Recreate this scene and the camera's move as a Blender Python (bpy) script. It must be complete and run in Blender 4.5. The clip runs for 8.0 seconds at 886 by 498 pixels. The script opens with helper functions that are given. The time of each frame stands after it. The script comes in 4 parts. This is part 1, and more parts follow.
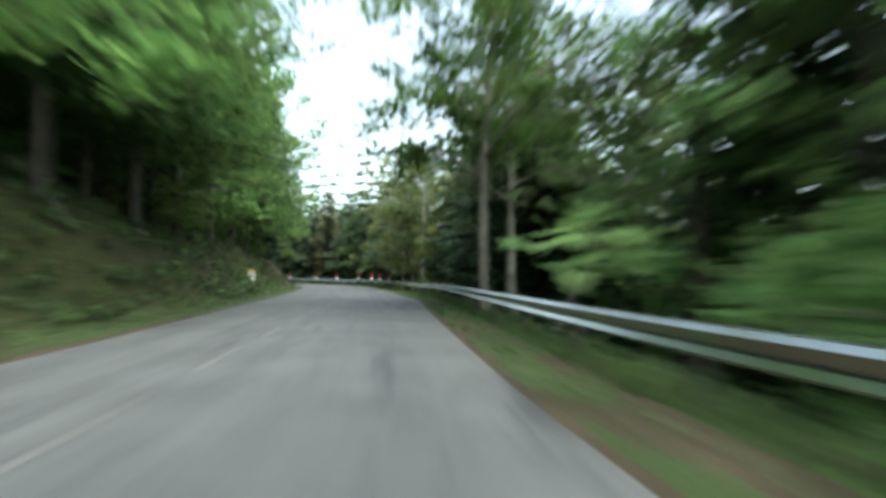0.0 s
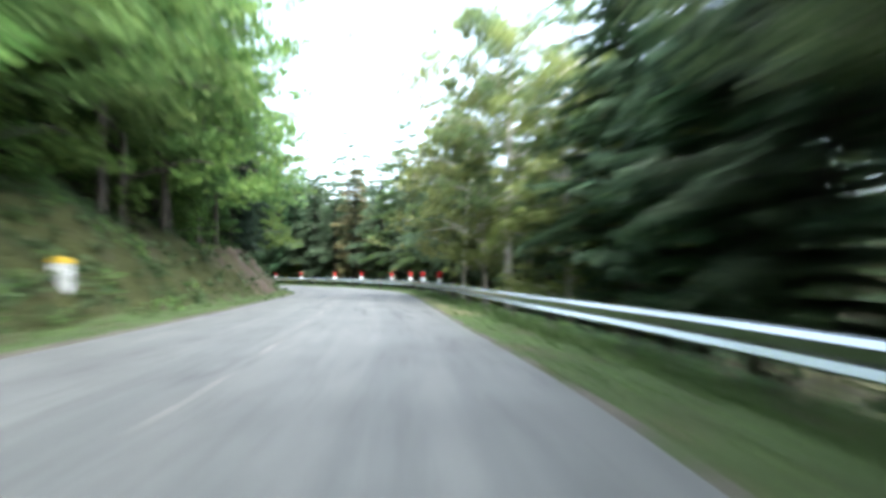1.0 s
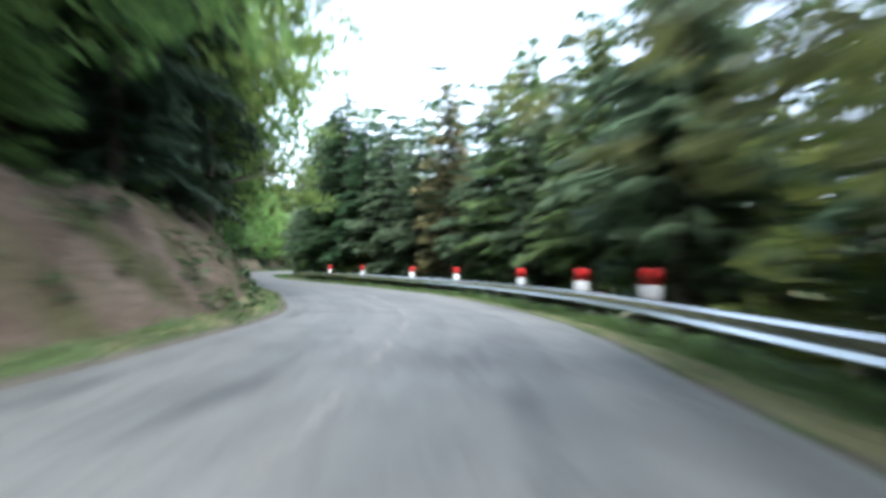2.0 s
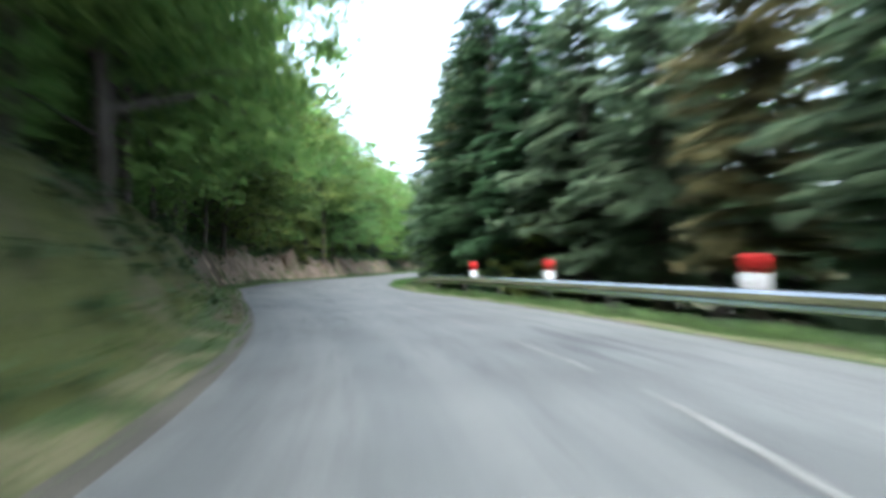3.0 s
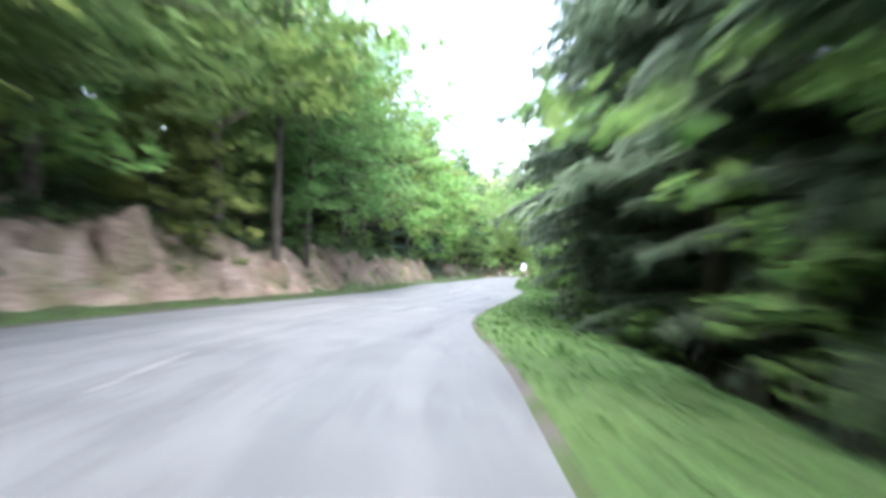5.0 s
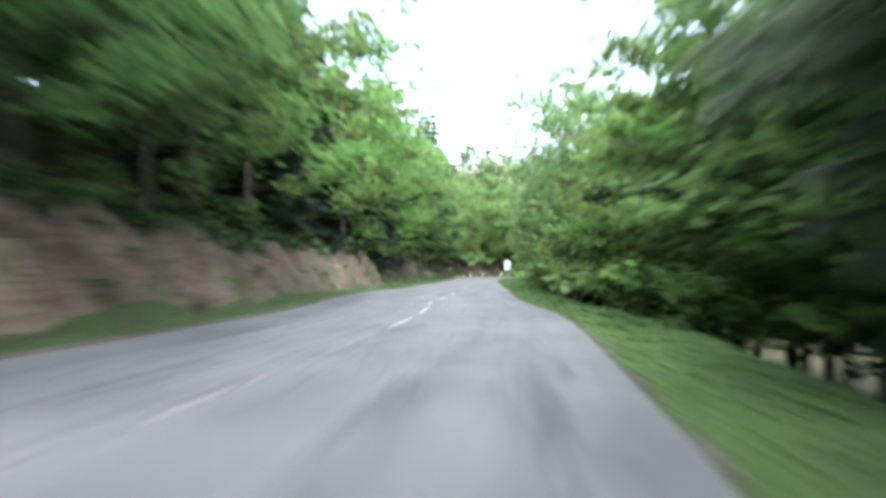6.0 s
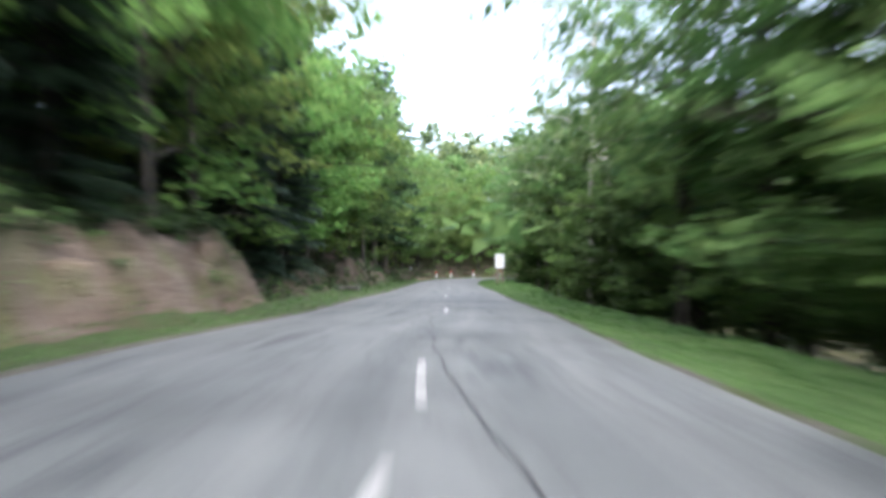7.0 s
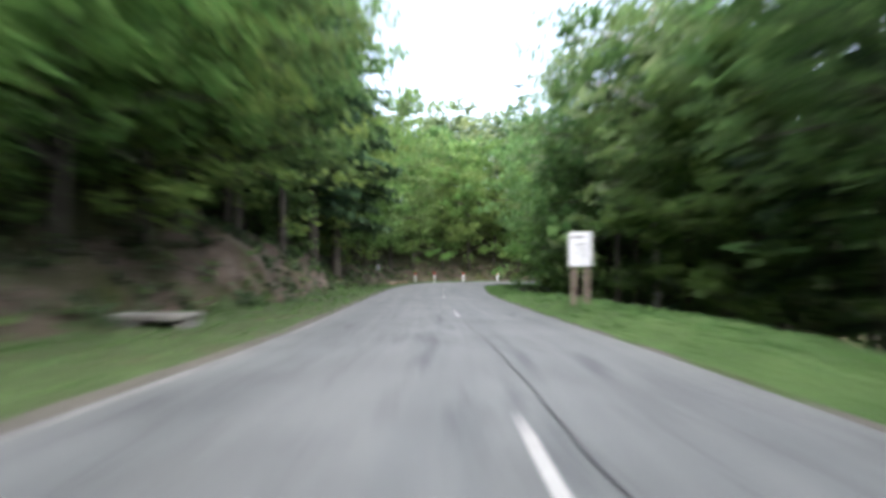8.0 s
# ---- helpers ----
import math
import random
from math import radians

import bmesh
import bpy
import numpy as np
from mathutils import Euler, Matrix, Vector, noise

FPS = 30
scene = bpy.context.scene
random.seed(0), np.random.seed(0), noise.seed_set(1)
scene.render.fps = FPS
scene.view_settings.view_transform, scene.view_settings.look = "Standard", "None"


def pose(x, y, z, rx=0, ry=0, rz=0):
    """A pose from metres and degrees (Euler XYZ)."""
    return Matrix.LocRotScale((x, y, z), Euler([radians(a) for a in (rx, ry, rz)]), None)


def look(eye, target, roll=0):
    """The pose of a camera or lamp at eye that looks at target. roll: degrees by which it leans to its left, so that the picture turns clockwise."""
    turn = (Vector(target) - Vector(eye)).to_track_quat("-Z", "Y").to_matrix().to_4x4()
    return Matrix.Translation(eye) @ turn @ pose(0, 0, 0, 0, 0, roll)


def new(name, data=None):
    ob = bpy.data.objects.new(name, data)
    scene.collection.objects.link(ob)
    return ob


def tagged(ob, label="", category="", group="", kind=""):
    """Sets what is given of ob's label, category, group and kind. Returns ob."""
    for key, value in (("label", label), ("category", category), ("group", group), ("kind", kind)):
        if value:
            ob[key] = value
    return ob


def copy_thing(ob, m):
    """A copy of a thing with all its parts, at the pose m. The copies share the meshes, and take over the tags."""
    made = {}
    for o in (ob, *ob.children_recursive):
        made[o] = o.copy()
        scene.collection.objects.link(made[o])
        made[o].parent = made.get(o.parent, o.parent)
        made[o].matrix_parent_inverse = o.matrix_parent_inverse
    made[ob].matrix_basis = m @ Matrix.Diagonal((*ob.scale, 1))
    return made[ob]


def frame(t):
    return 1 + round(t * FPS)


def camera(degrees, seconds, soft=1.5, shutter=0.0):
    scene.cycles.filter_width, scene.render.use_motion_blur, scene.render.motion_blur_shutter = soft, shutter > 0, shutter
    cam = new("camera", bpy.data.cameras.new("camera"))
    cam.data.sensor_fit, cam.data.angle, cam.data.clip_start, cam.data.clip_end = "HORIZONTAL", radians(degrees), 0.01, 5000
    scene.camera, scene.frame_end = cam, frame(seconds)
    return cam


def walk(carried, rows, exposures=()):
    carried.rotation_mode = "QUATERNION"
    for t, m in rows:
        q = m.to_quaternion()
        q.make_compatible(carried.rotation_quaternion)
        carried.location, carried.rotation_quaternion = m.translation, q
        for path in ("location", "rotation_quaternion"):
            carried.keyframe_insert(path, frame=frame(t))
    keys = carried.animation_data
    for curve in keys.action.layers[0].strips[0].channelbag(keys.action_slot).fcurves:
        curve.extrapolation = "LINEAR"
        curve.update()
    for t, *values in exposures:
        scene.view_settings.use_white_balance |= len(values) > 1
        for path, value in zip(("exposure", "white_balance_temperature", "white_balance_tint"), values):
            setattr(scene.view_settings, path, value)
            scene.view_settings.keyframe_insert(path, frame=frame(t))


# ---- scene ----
FOV = 67.96
cam = camera(FOV, 8.0, soft=3.6, shutter=1.0)
EYE = 1.15
# seconds, x, y, yaw, pitch, roll
PATH = [
    (0.0, 0.00, 0.00, -0.01, 2.37, -0.28),
    (0.5, -1.08, 14.07, 1.35, 2.17, 1.25),
    (1.0, -2.49, 28.21, 4.06, 2.23, -0.16),
    (1.2, -3.05, 33.84, 6.06, 2.32, -0.93),
    (2.3, -10.40, 63.33, 15.72, 1.48, -0.94),
    (2.5, -12.32, 68.22, 18.48, 1.23, -0.30),
    (3.0, -17.80, 80.01, 24.75, 1.48, 0.66),
    (3.5, -24.12, 90.48, 29.05, 2.33, -0.33),
    (4.0, -29.93, 99.62, 30.92, 2.93, -2.43),
    (4.5, -34.94, 108.51, 29.58, 2.32, -0.71),
    (5.0, -39.87, 117.40, 27.35, 1.91, -0.70),
    (5.2, -41.79, 121.19, 26.69, 2.50, -1.70),
    (6.3, -52.63, 144.53, 23.20, 1.71, -0.48),
    (6.5, -54.62, 149.21, 22.40, 1.77, -1.02),
    (7.0, -59.80, 160.98, 20.87, 1.96, 0.68),
    (7.5, -64.89, 173.28, 19.74, 1.92, -0.40),
    (8.0, -69.99, 186.00, 18.79, 2.07, -0.08),
]
# seconds, stops, kelvin, tint
LIGHT = [(0, 2.05, 6300, 0), (0.5, 2.58, 6200, 1), (1, 3.08, 6150, 6), (2.5, 2.52, 6000, 8), (3, 2.75, 6000, 5), (3.5, 3.0, 6050, 5), (4, 3.15, 6050, 7), (4.5, 3.1, 6050, 10),
         (5, 3.6, 5950, 15), (6.5, 2.6, 6100, 11), (7, 2.55, 6100, 14), (7.5, 2.42, 6200, 12), (8, 2.38, 6250, 13)]
walk(cam, [(t, pose(x, y, EYE, 90 + p, r, w)) for t, x, y, w, p, r in PATH], LIGHT)

# ---------------------------------------------------------------- world, sun
SUN_EL, SUN_AZ = radians(58), radians(146)
world = bpy.data.worlds.new("sky")
scene.world = world
world.use_nodes = True
wn = world.node_tree.nodes
sky = wn.new("ShaderNodeTexSky")
sky.sky_type, sky.sun_disc = "NISHITA", False
sky.sun_elevation, sky.sun_rotation = SUN_EL, SUN_AZ
sky.air_density, sky.dust_density, sky.ozone_density = 1.0, 3.5, 1.0
wn["Background"].inputs["Strength"].default_value = 0.15
haze = wn.new("ShaderNodeHueSaturation")
haze.inputs["Saturation"].default_value = 0.6
world.node_tree.links.new(sky.outputs[0], haze.inputs["Color"])
world.node_tree.links.new(haze.outputs[0], wn["Background"].inputs["Color"])
sun = new("sun", bpy.data.lights.new("sun", "SUN"))
sun.data.energy, sun.data.angle, sun.data.color = 0.95, radians(65), (1, 0.98, 0.94)
sun_dir = Vector((math.sin(SUN_AZ) * math.cos(SUN_EL), math.cos(SUN_AZ) * math.cos(SUN_EL), math.sin(SUN_EL)))
sun.matrix_world = look(sun_dir * 100, (0, 0, 0))


# ---------------------------------------------------------------- materials
def material(name, rough=0.8, metal=0.0, spec=0.3):
    m = bpy.data.materials.new(name)
    m.use_nodes = True
    b = m.node_tree.nodes["Principled BSDF"]
    b.inputs["Roughness"].default_value, b.inputs["Metallic"].default_value = rough, metal
    b.inputs["Specular IOR Level"].default_value = spec
    return m, m.node_tree.nodes, m.node_tree.links, b


def noise_ramp(n, l, scale, stops, detail=6, coord="Object", rough=0.6, stretch=None):
    tc = n.new("ShaderNodeTexCoord")
    out = tc.outputs[coord]
    if stretch:
        mp = n.new("ShaderNodeMapping")
        mp.inputs["Scale"].default_value = stretch
        l.new(out, mp.inputs["Vector"])
        out = mp.outputs[0]
    t = n.new("ShaderNodeTexNoise")
    t.inputs["Scale"].default_value, t.inputs["Detail"].default_value, t.inputs["Roughness"].default_value = scale, detail, rough
    l.new(out, t.inputs["Vector"])
    r = n.new("ShaderNodeValToRGB")
    els = r.color_ramp.elements
    while len(els) < len(stops):
        els.new(0.5)
    for e, (p, c) in zip(els, stops):
        e.position, e.color = p, (*c, 1)
    l.new(t.outputs["Fac"], r.inputs["Fac"])
    return r.outputs["Color"], t.outputs["Fac"]


def mix(n, l, fac, a, b, mode="MIX"):
    m = n.new("ShaderNodeMix")
    m.data_type, m.blend_type = "RGBA", mode
    for sock, v in ((m.inputs[0], fac), (m.inputs[6], a), (m.inputs[7], b)):
        if isinstance(v, (int, float)):
            sock.default_value = v
        elif isinstance(v, tuple):
            sock.default_value = (*v, 1)
        else:
            l.new(v, sock)
    return m.outputs[2]


def bump(n, l, b, height, strength, dist=0.02):
    u = n.new("ShaderNodeBump")
    u.inputs["Strength"].default_value, u.inputs["Distance"].default_value = strength, dist
    l.new(height, u.inputs["Height"])
    l.new(u.outputs[0], b.inputs["Normal"])


def two_scale(name, big, fine, fine_amount=0.5, big_scale=0.4, fine_scale=9, rough=0.9, bump_amount=0.4, dist=0.03, metal=0.0, spec=0.3, coord="Object"):
    m, n, l, b = material(name, rough, metal, spec)
    c1, _ = noise_ramp(n, l, big_scale, big, coord=coord)
    c2, h = noise_ramp(n, l, fine_scale, fine, detail=8, coord=coord)
    l.new(mix(n, l, fine_amount, c1, c2, "OVERLAY"), b.inputs["Base Color"])
    bump(n, l, b, h, bump_amount, dist)
    return m


GREY = [(0.3, (0.32, 0.32, 0.32)), (0.7, (0.68, 0.68, 0.68))]


def make_asphalt():
    m, n, l, b = material("asphalt", 0.75, spec=0.4)
    fine, h = noise_ramp(n, l, 60, [(0.3, (0.070, 0.0745, 0.0735)), (0.7, (0.124, 0.13, 0.1275))], coord="UV", detail=8)
    patch, _ = noise_ramp(n, l, 0.35, [(0.35, (0.38, 0.38, 0.39)), (0.62, (0.6, 0.6, 0.6))], coord="UV")
    col = mix(n, l, 0.7, fine, patch, "OVERLAY")
    # worn lanes run along the road: uv.x is metres across, uv.y metres along
    lanes, _ = noise_ramp(n, l, 1.0, [(0.4, (0.42, 0.43, 0.44)), (0.6, (0.56, 0.56, 0.56))], coord="UV", stretch=(1.4, 0.03, 1), detail=3)
    col = mix(n, l, 0.8, col, lanes, "OVERLAY")
    tar, _ = noise_ramp(n, l, 1.0, [(0.58, (0.5, 0.5, 0.5)), (0.66, (0.26, 0.27, 0.29))], coord="UV", stretch=(1.1, 0.14, 1), detail=5)
    col = mix(n, l, 0.85, col, tar, "OVERLAY")
    crack, _ = noise_ramp(n, l, 1.0, [(0.47, (0.5, 0.5, 0.5)), (0.495, (0.3, 0.3, 0.31)), (0.505, (0.3, 0.3, 0.31)), (0.53, (0.5, 0.5, 0.5))], coord="UV", stretch=(0.7, 0.22, 1), detail=7)
    col = mix(n, l, 0.45, col, crack, "OVERLAY")
    l.new(col, b.inputs["Base Color"])
    bump(n, l, b, h, 0.25, 0.01)
    return m


def make_leaf(name, dark, light, translucent=0.6):
    m, n, l, b = material(name, 0.55, spec=0.25)
    geo = n.new("ShaderNodeNewGeometry")
    r = n.new("ShaderNodeValToRGB")
    r.color_ramp.elements[0].color, r.color_ramp.elements[1].color = (*dark, 1), (*light, 1)
    l.new(geo.outputs["Random Per Island"], r.inputs["Fac"])
    info = n.new("ShaderNodeObjectInfo")
    hsv = n.new("ShaderNodeHueSaturation")
    for sock, lo, hi in (("Hue", 0.488, 0.525), ("Value", 0.8, 1.25)):
        mr = n.new("ShaderNodeMapRange")
        mr.inputs["To Min"].default_value, mr.inputs["To Max"].default_value = lo, hi
        l.new(info.outputs["Random"], mr.inputs["Value"])
        l.new(mr.outputs[0], hsv.inputs[sock])
    l.new(r.outputs["Color"], hsv.inputs["Color"])
    l.new(hsv.outputs[0], b.inputs["Base Color"])
    tr = n.new("ShaderNodeBsdfTranslucent")
    l.new(hsv.outputs[0], tr.inputs["Color"])
    ms = n.new("ShaderNodeMixShader")
    ms.inputs[0].default_value = translucent
    l.new(b.outputs[0], ms.inputs[1])
    l.new(tr.outputs[0], ms.inputs[2])
    l.new(ms.outputs[0], n["Material Output"].inputs["Surface"])
    return m


ASPHALT = make_asphalt()
WORN_PAINT = two_scale("worn road paint", [(0.4, (0.085, 0.085, 0.083)), (0.62, (0.19, 0.19, 0.185))], GREY, 0.5, 3.5, 40, 0.75, 0.2, 0.005)
PAINT = two_scale("road paint", [(0.36, (0.12, 0.12, 0.12)), (0.6, (0.36, 0.36, 0.35))], GREY, 0.4, 3.0, 40, 0.7, 0.2, 0.005)
VERGE = two_scale("verge grass", [(0.34, (0.055, 0.05, 0.026)), (0.48, (0.034, 0.055, 0.016)), (0.64, (0.05, 0.08, 0.025))], GREY, 0.6, 0.8, 14, 0.95, 0.8, 0.05)
LAWN = two_scale("fresh verge grass", [(0.35, (0.034, 0.068, 0.016)), (0.62, (0.058, 0.1, 0.027))], GREY, 0.6, 0.4, 14, 0.95, 0.8, 0.05)
EDGE = two_scale("crumbled asphalt edge", [(0.35, (0.05, 0.048, 0.04)), (0.6, (0.085, 0.08, 0.066))], GREY, 0.6, 1.5, 30, 0.95, 0.6, 0.02)
DRY = two_scale("dry yellowed grass", [(0.35, (0.07, 0.074, 0.034)), (0.6, (0.125, 0.118, 0.062))], GREY, 0.6, 0.8, 14, 0.95, 0.8, 0.04)
DIRT = two_scale("dry roadside dirt", [(0.35, (0.034, 0.027, 0.016)), (0.6, (0.07, 0.054, 0.032))], GREY, 0.6, 0.5, 12, 0.95, 0.6, 0.04)
FOREST = two_scale("forest floor", [(0.35, (0.03, 0.028, 0.015)), (0.65, (0.06, 0.06, 0.025))], GREY, 0.6, 0.5, 8, 0.95, 0.8, 0.08)
BARK = two_scale("bark", [(0.35, (0.04, 0.034, 0.028)), (0.65, (0.095, 0.084, 0.068))], GREY, 0.6, 1.2, 18, 0.9, 0.8, 0.03)
PALE_BARK = two_scale("pale bark", [(0.35, (0.3, 0.28, 0.24)), (0.65, (0.52, 0.50, 0.45))], GREY, 0.6, 1.2, 18, 0.9, 0.6, 0.03)
GREY_BARK = two_scale("grey bark", [(0.35, (0.16, 0.145, 0.12)), (0.65, (0.28, 0.26, 0.22))], GREY, 0.6, 1.2, 18, 0.9, 0.8, 0.03)
STEEL = two_scale("galvanised steel", [(0.35, (0.38, 0.4, 0.4)), (0.65, (0.48, 0.5, 0.5))], GREY, 0.3, 0.8, 12, 0.24, 0.05, 0.01, metal=1.0, spec=0.5)
DULL_STEEL = two_scale("dull dark steel", [(0.35, (0.05, 0.05, 0.048)), (0.65, (0.1, 0.095, 0.09))], GREY, 0.4, 2, 20, 0.7, 0.2, 0.01, metal=0.3)
RED = two_scale("red reflective band", [(0.35, (0.42, 0.015, 0.018)), (0.65, (0.56, 0.03, 0.028))], GREY, 0.3, 2, 20, 0.45, 0.1, 0.01)
WHITE = two_scale("white plastic", [(0.35, (0.46, 0.48, 0.49)), (0.65, (0.62, 0.63, 0.64))], GREY, 0.3, 3, 25, 0.5, 0.1, 0.01)
SIGN_WHITE = two_scale("white sign face", [(0.3, (0.6, 0.61, 0.63)), (0.7, (0.68, 0.69, 0.7))], GREY, 0.1, 1, 10, 0.4, 0.02, 0.01)
GREY_PRINT = two_scale("grey print", [(0.3, (0.12, 0.125, 0.135)), (0.7, (0.2, 0.2, 0.21))], GREY, 0.2, 2, 20, 0.5, 0.05, 0.01)
WOOD = two_scale("weathered wood", [(0.35, (0.13, 0.105, 0.08)), (0.65, (0.21, 0.175, 0.14))], GREY, 0.6, 2, 25, 0.85, 0.5, 0.01)
YELLOW = two_scale("yellow paint", [(0.35, (0.5, 0.33, 0.03)), (0.65, (0.6, 0.41, 0.05))], GREY, 0.3, 4, 20, 0.6, 0.2, 0.01)
TAR = two_scale("tar seam", [(0.35, (0.022, 0.022, 0.023)), (0.65, (0.04, 0.04, 0.04))], GREY, 0.4, 2, 25, 0.6, 0.2, 0.005)
CONCRETE = two_scale("concrete", [(0.35, (0.13, 0.125, 0.11)), (0.65, (0.22, 0.215, 0.195))], GREY, 0.5, 1.5, 20, 0.9, 0.5, 0.02)


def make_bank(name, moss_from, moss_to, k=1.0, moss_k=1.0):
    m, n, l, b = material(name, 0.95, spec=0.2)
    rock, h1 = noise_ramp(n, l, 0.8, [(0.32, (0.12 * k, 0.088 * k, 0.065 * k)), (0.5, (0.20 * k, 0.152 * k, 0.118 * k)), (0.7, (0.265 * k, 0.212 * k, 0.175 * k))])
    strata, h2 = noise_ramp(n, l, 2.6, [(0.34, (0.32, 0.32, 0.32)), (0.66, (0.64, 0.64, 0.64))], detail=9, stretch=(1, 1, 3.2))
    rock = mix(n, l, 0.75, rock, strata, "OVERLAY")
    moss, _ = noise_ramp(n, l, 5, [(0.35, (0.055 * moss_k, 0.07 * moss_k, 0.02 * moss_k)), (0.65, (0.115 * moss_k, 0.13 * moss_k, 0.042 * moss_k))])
    _, f = noise_ramp(n, l, 0.55, [(0, (0, 0, 0)), (1, (1, 1, 1))])
    r = n.new("ShaderNodeMapRange")
    r.inputs["From Min"].default_value, r.inputs["From Max"].default_value = moss_from, moss_to
    l.new(f, r.inputs["Value"])
    l.new(mix(n, l, r.outputs[0], rock, moss), b.inputs["Base Color"])
    bump(n, l, b, h2, 1.0, 0.18)
    return m


ROCK = make_bank("reddish rock cutting", 0.46, 0.74, 1.3)
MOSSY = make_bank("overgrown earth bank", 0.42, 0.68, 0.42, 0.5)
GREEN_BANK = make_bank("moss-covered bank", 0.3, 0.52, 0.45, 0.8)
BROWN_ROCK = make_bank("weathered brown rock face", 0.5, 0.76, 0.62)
# mossy bank whose colour also holds the shade of overhanging trees
EARTHY = make_bank("overgrown bank darkened as tree shade", 0.22, 0.46, 0.32, 0.4)
LEAF_A = make_leaf("broad leaves", (0.074, 0.138, 0.045), (0.175, 0.255, 0.086))
LEAF_B = make_leaf("yellowing leaves", (0.088, 0.138, 0.036), (0.21, 0.24, 0.068))
LEAF_C = make_leaf("conifer needles", (0.027, 0.056, 0.027), (0.072, 0.122, 0.054), 0.45)
LEAF_D = make_leaf("pale leaves", (0.1, 0.145, 0.065), (0.21, 0.25, 0.115))
LEAF_E = make_leaf("bright leaves", (0.088, 0.165, 0.045), (0.2, 0.285, 0.082))
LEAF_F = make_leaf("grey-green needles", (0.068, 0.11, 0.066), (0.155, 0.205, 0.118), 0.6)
# sunshine on the far slope is put into this pale leaf colour
LEAF_G = make_leaf("far leaves coloured as if sunlit", (0.2, 0.25, 0.1), (0.36, 0.38, 0.18))
LEAF_I = make_leaf("pale yellowing leaves", (0.14, 0.18, 0.06), (0.29, 0.31, 0.12))
LEAF_P = make_leaf("silvery spruce needles", (0.1, 0.145, 0.092), (0.2, 0.25, 0.16), 0.6)
LEAF_L = make_leaf("yellowing larch needles", (0.1, 0.11, 0.045), (0.24, 0.22, 0.1), 0.3)
# near-black needle colour carries the deep shade inside the wood
LEAF_H = make_leaf("spruce needles darkened as in shade", (0.013, 0.029, 0.017), (0.034, 0.06, 0.034), 0.2)
LEAF_V = make_leaf("fresh green needles", (0.07, 0.12, 0.045), (0.17, 0.225, 0.09), 0.6)
LEAF_U = make_leaf("bramble leaves", (0.034, 0.062, 0.028), (0.08, 0.115, 0.05), 0.4)
GRASS_FRESH = make_leaf("fresh grass blades", (0.05, 0.102, 0.028), (0.1, 0.166, 0.047), 0.4)
GRASS_BLADE = make_leaf("grass blades", (0.055, 0.09, 0.028), (0.1, 0.148, 0.05), 0.4)

# ---------------------------------------------------------------- plan of the road
# right edge x, y and left edge x, y, station by station
EDGES = [
    (6.0, -75, -1.0, -75), (3.4, -40, -3.7, -40), (1.9, -5, -5.2, -6), (0.7, 8, -5.8, 8), (-0.28, 20, -7.2, 20), (-1.32, 33, -8.8, 33), (-3.2, 44, -10.4, 45),
    (-4.9, 54, -12.2, 56), (-6.3, 62, -13.4, 63), (-8.3, 71.5, -15.3, 71), (-11.5, 79.8, -18.4, 77.5), (-15.0, 86.7, -21.8, 83.6),
    (-19.3, 92.6, -25.8, 89.2), (-24.3, 98.9, -31, 95.2), (-28.5, 103.6, -36, 100.5), (-32.5, 108, -40.5, 105.5), (-36, 112.7, -44.5, 109.8),
    (-39.5, 118.3, -47.8, 115), (-42.8, 124.8, -51.5, 121), (-46.9, 132.7, -54.8, 130), (-50.2, 143.5, -58.2, 142.5),
    (-53.8, 154.7, -61.6, 153)]
EDGES += [
    (-57.4, 162.7, -65.2, 161), (-60.3, 170, -68.4, 169), (-63.5, 178.8, -70.9, 178.5), (-66.9, 187.5, -74, 187.5), (-69.6, 195, -76.3, 195),
    (-72.5, 202.6, -79, 202.6), (-76, 212, -82.5, 212), (-79.5, 222, -86.5, 223), (-83, 234, -91, 236), (-86, 246, -95, 250), (-85.5, 256, -97, 262),
    (-81, 264, -92.5, 272), (-72, 270, -82, 279), (-58, 274, -62, 284), (-40, 276, -40, 286)]


def catmull(rows, step=1.0):
    p = np.array(rows, float)
    out = []
    for i in range(1, len(p) - 2):
        a, b, c, d = p[i - 1:i + 3]
        k = max(2, int(np.linalg.norm((c - b)[:2]) / step))
        for t in np.arange(k) / k:
            out.append(0.5 * (2 * b + (c - a) * t + (2 * a - 5 * b + 4 * c - d) * t * t + (3 * b - a - 3 * c + d) * t ** 3))
    out.append(p[-2])
    return np.array(out)


ST = catmull(EDGES)
RE, LE = ST[:, :2], ST[:, 2:]
MID = (RE + LE) / 2
SLEN = np.concatenate([[0], np.cumsum(np.linalg.norm(np.diff(MID, axis=0), axis=1))])
TAN = np.gradient(MID, axis=0)
TAN /= np.linalg.norm(TAN, axis=1)[:, None]
NRM = np.stack([TAN[:, 1], -TAN[:, 0]], 1)
S_END = SLEN[-1]


def along(s, arr):
    return np.array([np.interp(s, SLEN, arr[:, 0]), np.interp(s, SLEN, arr[:, 1])])


def station(x, y):
    return float(SLEN[np.argmin((MID[:, 0] - x) ** 2 + (MID[:, 1] - y) ** 2)])


def off_edge(s, side, d):
    """The plan point d metres outside the right (side 1) or left (side -1) edge of the road."""
    return along(s, RE if side > 0 else LE) + side * d * along(s, NRM)


def heading(s):
    t = along(s, TAN)
    return math.degrees(math.atan2(t[1], t[0]))


def smooth(a, b, x):
    t = min(1, max(0, (x - a) / (b - a)))
    return t * t * (3 - 2 * t)


